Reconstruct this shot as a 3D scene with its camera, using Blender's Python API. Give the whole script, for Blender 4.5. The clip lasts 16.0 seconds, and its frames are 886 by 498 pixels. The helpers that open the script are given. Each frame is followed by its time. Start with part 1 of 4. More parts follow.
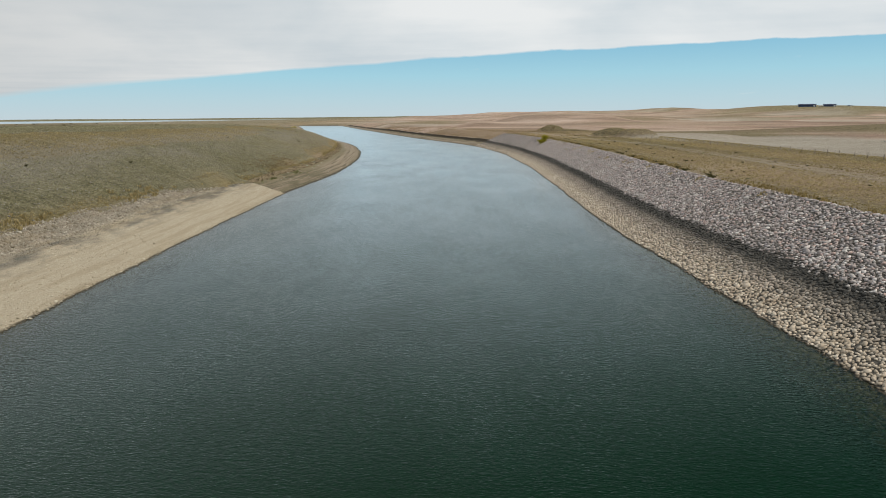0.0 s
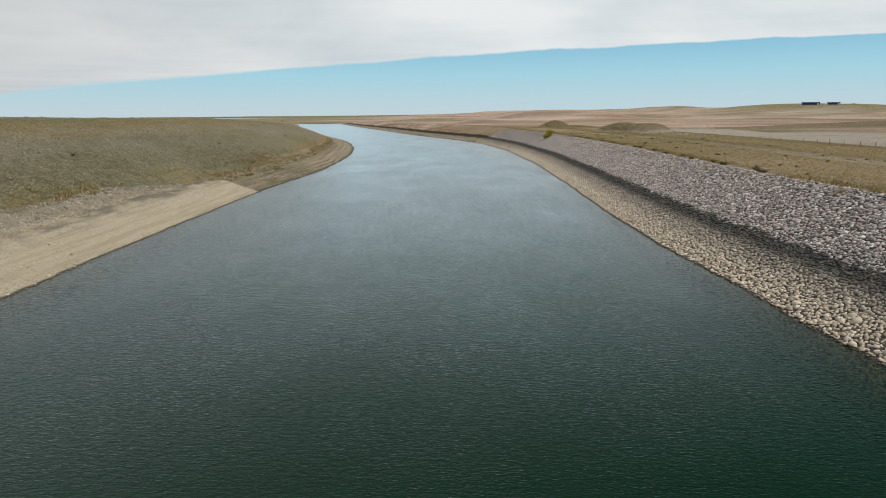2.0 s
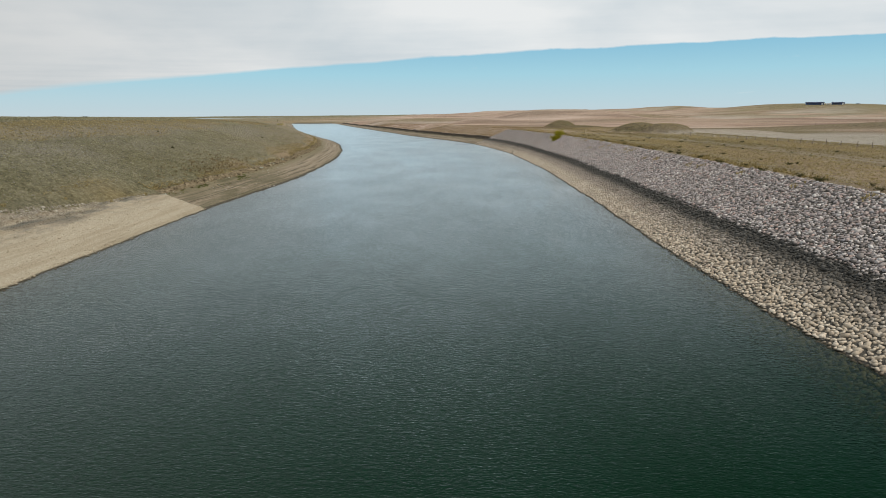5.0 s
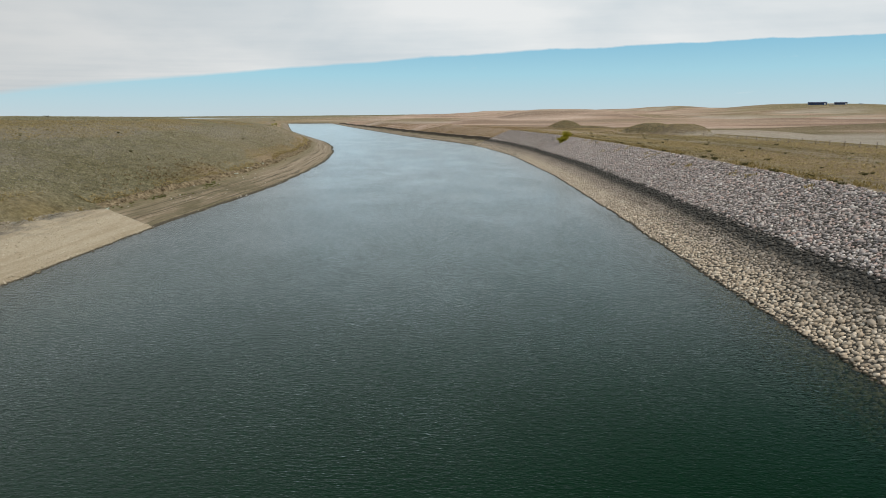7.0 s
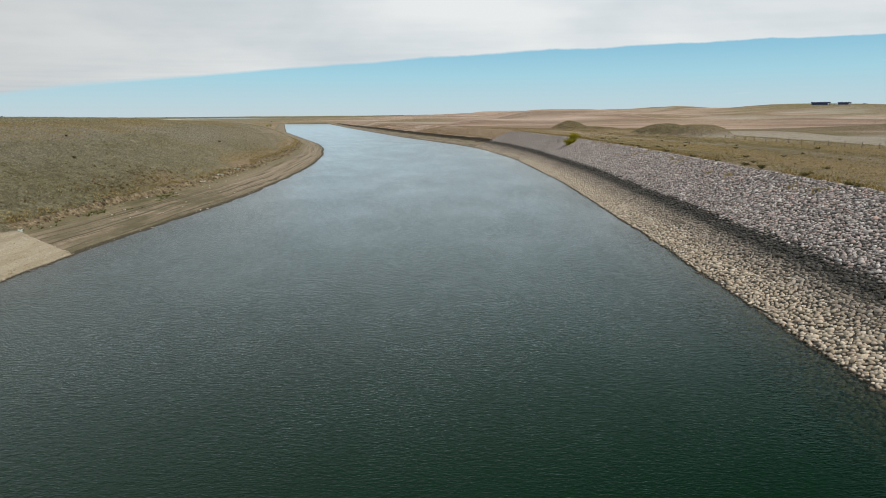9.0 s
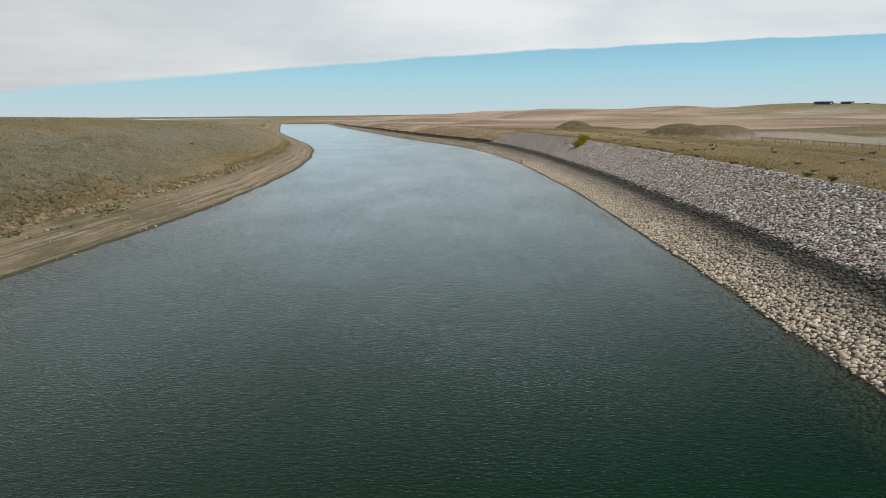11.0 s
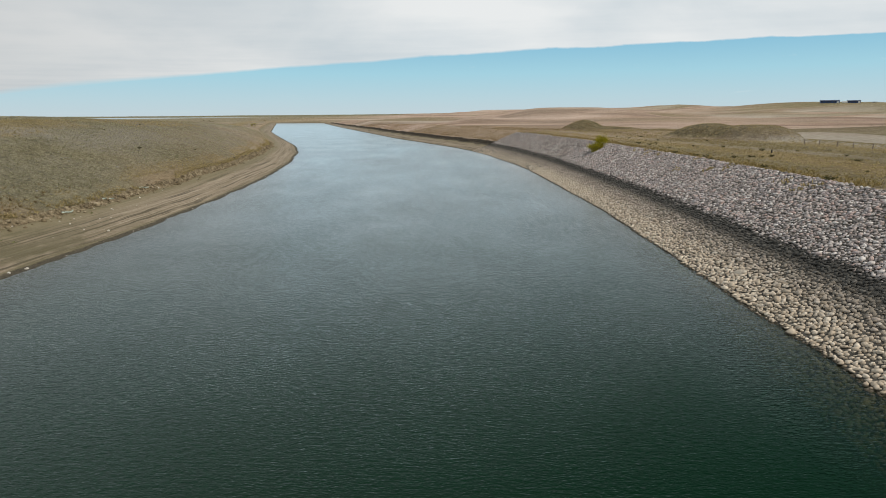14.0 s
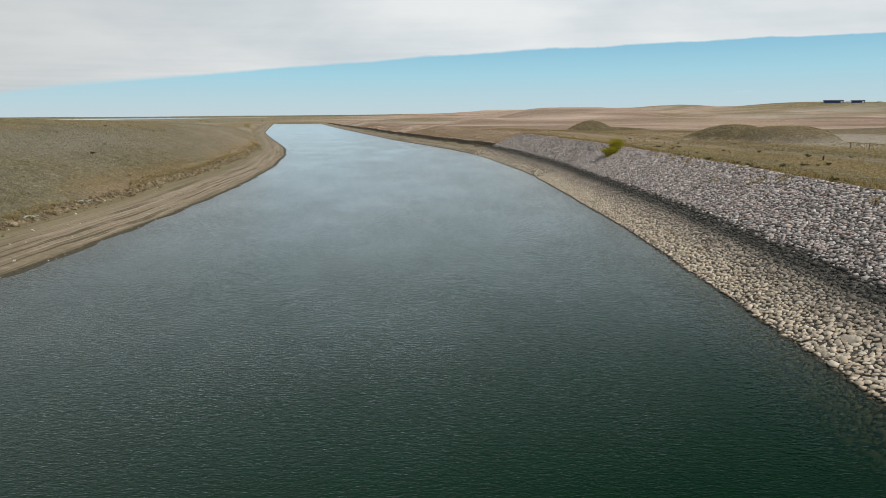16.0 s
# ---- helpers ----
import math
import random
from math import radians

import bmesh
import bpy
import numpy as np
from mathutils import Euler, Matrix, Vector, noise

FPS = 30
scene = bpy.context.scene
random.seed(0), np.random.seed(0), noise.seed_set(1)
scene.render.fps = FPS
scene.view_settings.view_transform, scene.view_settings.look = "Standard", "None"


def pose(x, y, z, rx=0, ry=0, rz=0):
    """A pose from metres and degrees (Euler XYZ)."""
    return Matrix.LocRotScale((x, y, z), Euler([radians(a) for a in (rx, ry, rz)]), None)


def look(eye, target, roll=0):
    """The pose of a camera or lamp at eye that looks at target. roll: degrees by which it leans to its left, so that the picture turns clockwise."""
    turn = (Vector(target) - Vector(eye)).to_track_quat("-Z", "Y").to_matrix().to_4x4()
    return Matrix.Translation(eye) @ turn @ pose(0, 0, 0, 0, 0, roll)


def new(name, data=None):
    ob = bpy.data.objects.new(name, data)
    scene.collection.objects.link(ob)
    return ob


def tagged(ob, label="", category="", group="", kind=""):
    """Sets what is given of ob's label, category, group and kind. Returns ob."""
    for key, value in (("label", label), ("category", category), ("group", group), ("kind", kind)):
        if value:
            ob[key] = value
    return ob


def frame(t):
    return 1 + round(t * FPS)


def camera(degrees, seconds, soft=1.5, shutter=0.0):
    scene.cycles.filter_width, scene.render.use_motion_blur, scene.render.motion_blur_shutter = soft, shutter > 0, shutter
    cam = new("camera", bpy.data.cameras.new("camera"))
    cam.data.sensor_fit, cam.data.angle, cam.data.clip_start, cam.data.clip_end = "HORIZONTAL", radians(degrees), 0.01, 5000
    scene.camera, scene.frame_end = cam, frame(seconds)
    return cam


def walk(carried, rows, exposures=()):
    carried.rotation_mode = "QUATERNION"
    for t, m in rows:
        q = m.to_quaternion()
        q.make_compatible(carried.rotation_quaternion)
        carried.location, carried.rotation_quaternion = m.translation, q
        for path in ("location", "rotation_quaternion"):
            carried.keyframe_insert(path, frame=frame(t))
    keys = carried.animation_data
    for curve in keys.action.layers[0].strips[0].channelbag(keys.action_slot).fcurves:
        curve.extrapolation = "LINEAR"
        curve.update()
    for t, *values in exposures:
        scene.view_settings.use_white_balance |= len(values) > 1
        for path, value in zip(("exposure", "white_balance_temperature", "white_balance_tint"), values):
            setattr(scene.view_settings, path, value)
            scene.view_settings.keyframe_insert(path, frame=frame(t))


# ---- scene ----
cam = camera(74.43, 16.0, soft=0.7)
# seconds, x, y, z, yaw, pitch, roll of a drone flying up the canal
ROWS = [
    (0.0, 0.000, 0.000, 15.000, -0.000, -12.858, 0.449),
    (0.5, 0.190, 3.553, 14.621, -0.004, -12.877, 0.433),
    (1.0, 0.357, 7.082, 14.038, -0.006, -12.925, 0.421),
    (1.5, 0.520, 10.578, 13.463, -0.007, -12.944, 0.415),
    (2.0, 0.719, 14.046, 13.083, -0.008, -12.958, 0.412),
    (2.5, 0.860, 17.548, 12.933, -0.017, -12.969, 0.409),
    (3.0, 0.957, 21.091, 12.904, -0.035, -12.976, 0.404),
    (3.5, 1.084, 24.653, 12.916, -0.058, -12.980, 0.394),
    (4.0, 1.227, 28.234, 12.836, -0.086, -12.976, 0.384),
    (6.5, 1.501, 46.041, 12.807, -0.224, -12.961, 0.334),
    (7.0, 1.729, 49.531, 12.712, -0.247, -12.970, 0.329),
    (7.5, 1.943, 52.986, 12.686, -0.258, -12.963, 0.333),
    (8.0, 2.145, 56.449, 12.664, -0.261, -12.956, 0.346),
    (8.5, 2.392, 59.924, 12.652, -0.262, -12.937, 0.362),
    (9.0, 2.639, 63.368, 12.620, -0.271, -12.933, 0.373),
    (11.5, 3.416, 80.392, 12.530, -0.385, -12.963, 0.390),
    (12.0, 3.636, 83.764, 12.444, -0.392, -12.970, 0.391),
    (12.5, 3.909, 87.113, 12.362, -0.385, -12.975, 0.392),
    (13.0, 4.135, 90.448, 12.355, -0.369, -12.996, 0.392),
    (13.5, 4.322, 93.768, 12.396, -0.352, -13.027, 0.392),
    (14.0, 4.517, 97.093, 12.432, -0.347, -13.043, 0.393),
    (14.5, 4.729, 100.394, 12.431, -0.348, -13.047, 0.396),
    (15.0, 4.967, 103.670, 12.410, -0.353, -13.050, 0.403),
    (15.5, 5.175, 106.936, 12.433, -0.356, -13.036, 0.411),
    (16.0, 5.351, 110.186, 12.432, -0.360, -13.022, 0.419),
]
walk(cam, [(t, pose(x, y, z, 90 + pitch, roll, yaw)) for t, x, y, z, yaw, pitch, roll in ROWS])

# ---- light ----
SUN_AZIMUTH, SUN_HEIGHT = 118.0, 48.0      # degrees clockwise from the canal's direction, and above the horizon
scene.view_settings.exposure = 0.0


def sky():
    world = bpy.data.worlds.new("sky")
    scene.world = world
    world.use_nodes = True
    nt = world.node_tree
    nt.nodes.clear()
    n, link = nt.nodes.new, nt.links.new

    def math_node(op, a, b=None, clamp=False):
        m = n("ShaderNodeMath")
        m.operation, m.use_clamp = op, clamp
        for i, v in enumerate((a, b)):
            if v is None:
                continue
            if isinstance(v, (int, float)):
                m.inputs[i].default_value = v
            else:
                link(v, m.inputs[i])
        return m.outputs[0]

    tex = n("ShaderNodeTexSky")
    tex.sky_type, tex.sun_disc = "NISHITA", False
    tex.sun_elevation, tex.sun_rotation = radians(SUN_HEIGHT), radians(SUN_AZIMUTH)
    tex.altitude, tex.air_density, tex.dust_density, tex.ozone_density = 600, 1.0, 0.6, 1.6
    # a sheet of high cloud, seen from below: directions are laid out on its flat underside
    co = n("ShaderNodeTexCoord")
    sep = n("ShaderNodeSeparateXYZ")
    link(co.outputs["Generated"], sep.inputs[0])
    x, y, z = sep.outputs
    zz = math_node("MAXIMUM", z, 0.02)
    u, v = math_node("DIVIDE", x, zz), math_node("DIVIDE", y, zz)
    flat = n("ShaderNodeCombineXYZ")
    link(u, flat.inputs[0]), link(v, flat.inputs[1])

    def cloud_noise(scale, detail, stretch=(1, 1, 1), rough=0.55):
        mp = n("ShaderNodeMapping")
        mp.inputs["Scale"].default_value = stretch
        mp.inputs["Rotation"].default_value = (0, 0, radians(32))
        link(flat.outputs[0], mp.inputs["Vector"])
        t = n("ShaderNodeTexNoise")
        t.inputs["Scale"].default_value, t.inputs["Detail"].default_value = scale, detail
        t.inputs["Roughness"].default_value = rough
        link(mp.outputs[0], t.inputs["Vector"])
        return t.outputs["Fac"]

    def billow(scale, detail, stretch, rough=0.55):
        mp = n("ShaderNodeMapping")
        mp.inputs["Scale"].default_value = stretch
        link(co.outputs["Generated"], mp.inputs["Vector"])
        t = n("ShaderNodeTexNoise")
        t.inputs["Scale"].default_value, t.inputs["Detail"].default_value = scale, detail
        t.inputs["Roughness"].default_value, t.inputs["Distortion"].default_value = rough, 0.25
        link(mp.outputs[0], t.inputs["Vector"])
        return t.outputs["Fac"]

    edge = math_node("ADD", v, math_node("MULTIPLY", u, 0.55))
    edge = math_node("SUBTRACT", edge, math_node("MULTIPLY", math_node("MULTIPLY", u, u), 0.0102))
    aside = math_node("DIVIDE", u, math_node("MAXIMUM", v, 0.5))
    rag = math_node("MULTIPLY", math_node("SUBTRACT", billow(7.0, 7, (1, 1, 2.2), 0.6), 0.5), 1.5)
    edge = math_node("ADD", edge, rag)
    firm = math_node("MAXIMUM", math_node("ADD", 2.4, math_node("MULTIPLY", aside, 3.2)), 0.5)
    inside = math_node("MULTIPLY", math_node("SUBTRACT", math_node("SUBTRACT", 10.95, math_node("MULTIPLY", math_node("MINIMUM", math_node("MAXIMUM", aside, -1.0), 0.0), 2.4)), edge), firm, True)
    # the sheet thins overhead towards the sun's side
    thin = math_node("SUBTRACT", math_node("MULTIPLY", v, 0.36), math_node("ADD", math_node("MULTIPLY", aside, 0.78), 0.06), True)
    behind = math_node("MULTIPLY", math_node("SUBTRACT", 0.9, v, True), 0.6)
    cover = math_node("MULTIPLY", inside, math_node("MAXIMUM", thin, behind))
    wisps = math_node("MULTIPLY", math_node("SUBTRACT", billow(14.0, 8, (1, 1, 5), 0.62), 0.66), 4.0, True)
    cover = math_node("MAXIMUM", cover, math_node("MULTIPLY", wisps, 0.5))
    ramp = n("ShaderNodeValToRGB")
    link(math_node("ADD", math_node("MULTIPLY", cloud_noise(0.5, 5, (0.7, 1.25, 1)), 0.25), math_node("MULTIPLY", billow(3.2, 7, (1, 1, 2.6), 0.5), 0.75)), ramp.inputs[0])
    ramp.color_ramp.elements[0].position, ramp.color_ramp.elements[0].color = 0.34, (0.67, 0.745, 0.79, 1)
    ramp.color_ramp.elements[1].position, ramp.color_ramp.elements[1].color = 0.60, (0.90, 0.925, 0.93, 1)
    cloud = n("ShaderNodeVectorMath")
    cloud.operation = "SCALE"
    link(ramp.outputs[0], cloud.inputs[0])
    lift = math_node("ADD", 1.0, math_node("MULTIPLY", math_node("MULTIPLY", math_node("SUBTRACT", z, 0.20), 2.5, True), 0.15))
    dim = math_node("ADD", 1.0, math_node("MULTIPLY", math_node("MINIMUM", math_node("MAXIMUM", aside, -0.9), 0.0), 0.30))
    link(math_node("MULTIPLY", math_node("MULTIPLY", lift, dim), CLOUD / SKY), cloud.inputs["Scale"])
    # clear, cold air low down: the open band between cloud and land
    air = n("ShaderNodeValToRGB")
    link(math_node("MULTIPLY", z, 1.4, True), air.inputs[0])
    bands = ((0.0, (0.54, 0.645, 0.69)), (0.035, (0.48, 0.65, 0.715)), (0.09, (0.37, 0.635, 0.745)), (0.16, (0.24, 0.515, 0.69)), (0.40, (0.045, 0.12, 0.14)), (1.0, (0.03, 0.078, 0.10)))
    while len(air.color_ramp.elements) < len(bands):
        air.color_ramp.elements.new(0.5)
    for el, (at, c) in zip(air.color_ramp.elements, bands):
        el.position, el.color = at, (*c, 1)
    low = n("ShaderNodeVectorMath")
    low.operation = "SCALE"
    link(air.outputs[0], low.inputs[0])
    low.inputs["Scale"].default_value = CLEAR / SKY
    blue = n("ShaderNodeMix")
    blue.data_type = "RGBA"
    link(math_node("SUBTRACT", 1.0, math_node("MULTIPLY", math_node("SUBTRACT", z, 0.72), 6.0, True)), blue.inputs[0])
    link(tex.outputs[0], blue.inputs[6]), link(low.outputs[0], blue.inputs[7])
    mix = n("ShaderNodeMix")
    mix.data_type = "RGBA"
    link(cover, mix.inputs[0])
    link(blue.outputs[2], mix.inputs[6]), link(cloud.outputs[0], mix.inputs[7])
    bg, out = n("ShaderNodeBackground"), n("ShaderNodeOutputWorld")
    bg.inputs["Strength"].default_value = SKY
    link(mix.outputs[2], bg.inputs[0]), link(bg.outputs[0], out.inputs[0])


SKY, CLOUD, CLEAR = 0.075, 0.90, 1.0
sky()
lamp = bpy.data.lights.new("sun", "SUN")
lamp.energy, lamp.angle, lamp.color = 3.3, radians(12), (1.0, 0.92, 0.80)
sun = new("sun", lamp)
a, e = radians(SUN_AZIMUTH), radians(SUN_HEIGHT)
sun.matrix_world = look((60 + 200 * math.sin(a) * math.cos(e), 120 + 200 * math.cos(a) * math.cos(e), 200 * math.sin(e)), (60, 120, 0))


# ---- materials ----
class Nodes:
    """A short way to write node materials."""

    def __init__(self, name):
        self.mat = bpy.data.materials.new(name)
        self.mat.use_nodes = True
        self.nt = self.mat.node_tree
        self.nt.nodes.clear()
        self.out = self.nt.nodes.new("ShaderNodeOutputMaterial")
        geo = self.nt.nodes.new("ShaderNodeNewGeometry")
        self.pos, self.island = geo.outputs["Position"], geo.outputs["Random Per Island"]

    def node(self, kind, **values):
        made = self.nt.nodes.new(kind)
        for key, value in values.items():
            socket = made.inputs[key.replace("_", " ")]
            if isinstance(value, bpy.types.NodeSocket):
                self.nt.links.new(value, socket)
            else:
                socket.default_value = value
        return made

    def math(self, op, a, b=0.0, clamp=False):
        made = self.nt.nodes.new("ShaderNodeMath")
        made.operation, made.use_clamp = op, clamp
        for i, v in enumerate((a, b)):
            if isinstance(v, bpy.types.NodeSocket):
                self.nt.links.new(v, made.inputs[i])
            else:
                made.inputs[i].default_value = v
        return made.outputs[0]

    def noise(self, scale, detail=4.0, rough=0.55, stretch=None, turn=0.0, where=None):
        where = where or self.pos
        if stretch:
            where = self.node("ShaderNodeMapping", Vector=where, Scale=stretch, Rotation=(0, 0, radians(turn))).outputs[0]
        return self.node("ShaderNodeTexNoise", Vector=where, Scale=scale, Detail=detail, Roughness=rough).outputs["Fac"]

    def ramp(self, fac, *stops):
        made = self.node("ShaderNodeValToRGB", Fac=fac)
        el = made.color_ramp.elements
        while len(el) < len(stops):
            el.new(0.5)
        for e, (at, c) in zip(el, stops):
            e.position, e.color = at, (*c, 1) if len(c) == 3 else c
        return made.outputs[0]

    def grade(self, value, low, high):
        """0 below low, 1 above high."""
        made = self.node("ShaderNodeMapRange", Value=value, From_Min=low, From_Max=high)
        return made.outputs[0]

    def mix(self, fac, a, b):
        made = self.nt.nodes.new("ShaderNodeMix")
        made.data_type = "RGBA"
        for key, v in (("Factor", fac), ("A", a), ("B", b)):
            socket = [i for i in made.inputs if i.name == key and (i.type == "RGBA" or key == "Factor") and i.enabled][0]
            if isinstance(v, bpy.types.NodeSocket):
                self.nt.links.new(v, socket)
            else:
                socket.default_value = v if isinstance(v, (int, float)) else (*v, 1)
        return [o for o in made.outputs if o.enabled][0]

    def attribute(self, name):
        made = self.nt.nodes.new("ShaderNodeAttribute")
        made.attribute_name = name
        return made.outputs["Fac"]

    def height(self):
        return self.node("ShaderNodeSeparateXYZ", Vector=self.pos).outputs["Z"]

    def surface(self, colour, roughness=0.9, bump=None, strength=0.4, distance=0.1, metal=0.0):
        bsdf = self.node("ShaderNodeBsdfPrincipled", Roughness=roughness, Metallic=metal)
        if isinstance(colour, bpy.types.NodeSocket):
            self.nt.links.new(colour, bsdf.inputs["Base Color"])
        else:
            bsdf.inputs["Base Color"].default_value = (*colour, 1)
        bsdf.inputs["Specular IOR Level"].default_value = 0.25
        if bump is not None:
            b = self.node("ShaderNodeBump", Height=bump, Strength=strength, Distance=distance)
            self.nt.links.new(b.outputs[0], bsdf.inputs["Normal"])
        self.nt.links.new(bsdf.outputs[0], self.out.inputs[0])
        return self.mat


def grass_material():
    m = Nodes("dry prairie grass")
    fine = m.noise(7.0, 6, 0.7)
    clump = m.noise(2.0, 5, 0.65)
    mid = m.noise(0.5, 6, 0.65)
    broad = m.noise(0.045, 5, 0.6)
    swathe = m.noise(0.011, 5, 0.6, (0.45, 1.3, 1))
    grain = m.math("ADD", m.math("MULTIPLY", fine, 0.35), m.math("ADD", m.math("MULTIPLY", clump, 0.35), m.math("MULTIPLY", mid, 0.3)))
    olive = m.ramp(grain, (0.39, (0.048, 0.044, 0.019)), (0.47, (0.117, 0.107, 0.052)), (0.53, (0.19, 0.175, 0.096)), (0.61, (0.31, 0.288, 0.19)))
    gold = m.ramp(grain, (0.36, (0.105, 0.078, 0.026)), (0.5, (0.23, 0.172, 0.07)), (0.64, (0.365, 0.285, 0.138)))
    tan = m.ramp(m.math("ADD", m.math("MULTIPLY", grain, 0.5), m.math("MULTIPLY", swathe, 0.5)),
                 (0.41, (0.225, 0.148, 0.108)), (0.47, (0.335, 0.232, 0.176)), (0.53, (0.43, 0.32, 0.252)), (0.59, (0.52, 0.41, 0.34)))
    # belts of darker olive-brown sward that lie along the folds of the land
    belt = m.math("ADD", m.math("MULTIPLY", m.noise(0.016, 6, 0.62, (0.30, 1.5, 1.0), 8), 0.65), m.math("MULTIPLY", m.noise(0.05, 5, 0.6, (0.25, 1.3, 1.0), -5), 0.35))
    sward = m.ramp(grain, (0.36, (0.098, 0.067, 0.043)), (0.5, (0.19, 0.138, 0.097)), (0.64, (0.29, 0.225, 0.17)))
    tan = m.mix(m.math("MULTIPLY", m.grade(belt, 0.49, 0.59), 0.7), tan, sward)
    pale = m.ramp(m.math("ADD", m.math("MULTIPLY", mid, 0.5), m.math("MULTIPLY", swathe, 0.5)), (0.38, (0.28, 0.245, 0.195)), (0.62, (0.44, 0.40, 0.335)))
    c = m.mix(m.attribute("gold"), olive, gold)
    c = m.mix(m.attribute("tan"), c, tan)
    c = m.mix(m.attribute("pale"), c, pale)
    c = m.mix(m.math("MULTIPLY", m.attribute("spoil"), 0.8), c, m.ramp(grain, (0.40, (0.05, 0.038, 0.02)), (0.5, (0.115, 0.09, 0.05)), (0.6, (0.20, 0.165, 0.10))))
    # bare stony patches on the slope
    stony = m.math("MULTIPLY", m.grade(m.noise(0.07, 5, 0.6, (1, 0.6, 1)), 0.38, 0.56), m.attribute("stony"))
    c = m.mix(m.math("MULTIPLY", stony, m.grade(fine, 0.40, 0.58)), c, (0.285, 0.262, 0.22))
    c = m.mix(m.math("MULTIPLY", m.attribute("rut"), 0.75), c, (0.33, 0.28, 0.21))
    shade = m.math("MULTIPLY", m.math("SUBTRACT", 1.0, m.attribute("tan")), 0.4)
    c = m.mix(m.math("MULTIPLY", m.grade(broad, 0.45, 0.7), shade), c, (0.095, 0.08, 0.036))
    folds = m.math("MULTIPLY", m.math("MULTIPLY", m.noise(0.028, 4, 0.55, (0.55, 1.2, 1.0), 8), m.attribute("tan")), 14.0)
    return m.surface(c, 0.95, m.math("ADD", folds, m.math("ADD", m.math("MULTIPLY", fine, 0.7), m.math("ADD", m.math("MULTIPLY", clump, 2.2), mid))), 1.0, 0.3)


def sand_material():
    m = Nodes("wet and dry silt")
    z = m.height()
    n1 = m.noise(0.5, 5, 0.6, (1, 0.35, 1))
    level = m.math("ADD", z, m.math("MULTIPLY", m.math("SUBTRACT", n1, 0.5), 0.16))
    dry = m.ramp(m.noise(1.6, 5, 0.65), (0.3, (0.175, 0.137, 0.095)), (0.7, (0.285, 0.236, 0.172)))
    # thin dark lines of trash and damp that each stand of the water has left
    along = m.node("ShaderNodeSeparateXYZ", Vector=m.pos).outputs["Y"]
    shore = m.node("ShaderNodeCombineXYZ", X=m.attribute("away"), Y=m.math("MULTIPLY", along, 0.012), Z=0.0).outputs[0]
    lines = m.noise(2.6, 2.5, 0.62, where=shore)
    thick = m.noise(0.9, 2, 0.5, where=shore)
    broken = m.grade(m.noise(0.22, 4, 0.6, (1, 0.4, 1)), 0.30, 0.46)
    c = m.mix(m.math("MULTIPLY", m.grade(thick, 0.48, 0.58), 0.55), dry, (0.135, 0.108, 0.068))
    c = m.mix(m.math("MULTIPLY", m.math("MULTIPLY", m.grade(lines, 0.555, 0.60), broken), 0.85), c, (0.062, 0.05, 0.03))
    c = m.mix(m.math("MULTIPLY", m.math("SUBTRACT", 1.0, m.grade(lines, 0.36, 0.44)), 0.5), c, (0.36, 0.305, 0.23))
    c = m.mix(m.math("MULTIPLY", m.grade(level, 1.0, 1.5), 0.75), c, (0.15, 0.128, 0.07))
    # olive slime where seep water comes out by the gravel
    c = m.mix(m.math("MULTIPLY", m.attribute("seep"), m.grade(m.noise(0.5, 5, 0.65, (1, 0.3, 1)), 0.40, 0.58)), c, (0.085, 0.075, 0.038))
    damp = m.math("SUBTRACT", 1.0, m.grade(level, 0.17, 0.26))
    c = m.mix(m.math("MULTIPLY", damp, 0.6), c, (0.12, 0.105, 0.06))
    wet = m.math("SUBTRACT", 1.0, m.grade(m.math("ADD", z, m.math("MULTIPLY", m.math("SUBTRACT", m.noise(1.5, 5, 0.7), 0.5), 0.16)), 0.09, 0.14))
    c = m.mix(wet, c, m.ramp(m.noise(5, 4, 0.7), (0.35, (0.03, 0.025, 0.016)), (0.65, (0.085, 0.072, 0.048))))
    return m.surface(c, 0.85, m.math("ADD", lines, m.noise(7, 4)), 0.7, 0.12)


def earth_material(name, dark, middle, light):
    m = Nodes(name)
    n = m.noise(1.4, 6, 0.7)
    c = m.ramp(n, (0.34, dark), (0.5, middle), (0.68, light))
    return m.surface(c, 0.95, n, 1.0, 0.4)


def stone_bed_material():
    m = Nodes("stone bed with gap shade in its colour")
    # near-black colour stands in for the shade down in the gaps between cobbles
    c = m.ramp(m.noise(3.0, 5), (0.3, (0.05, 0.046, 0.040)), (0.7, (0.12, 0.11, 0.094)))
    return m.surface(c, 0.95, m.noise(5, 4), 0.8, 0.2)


def chance(m):
    info = m.nt.nodes.new("ShaderNodeObjectInfo")
    return m.math("FRACT", m.math("ADD", m.island, info.outputs["Random"]))


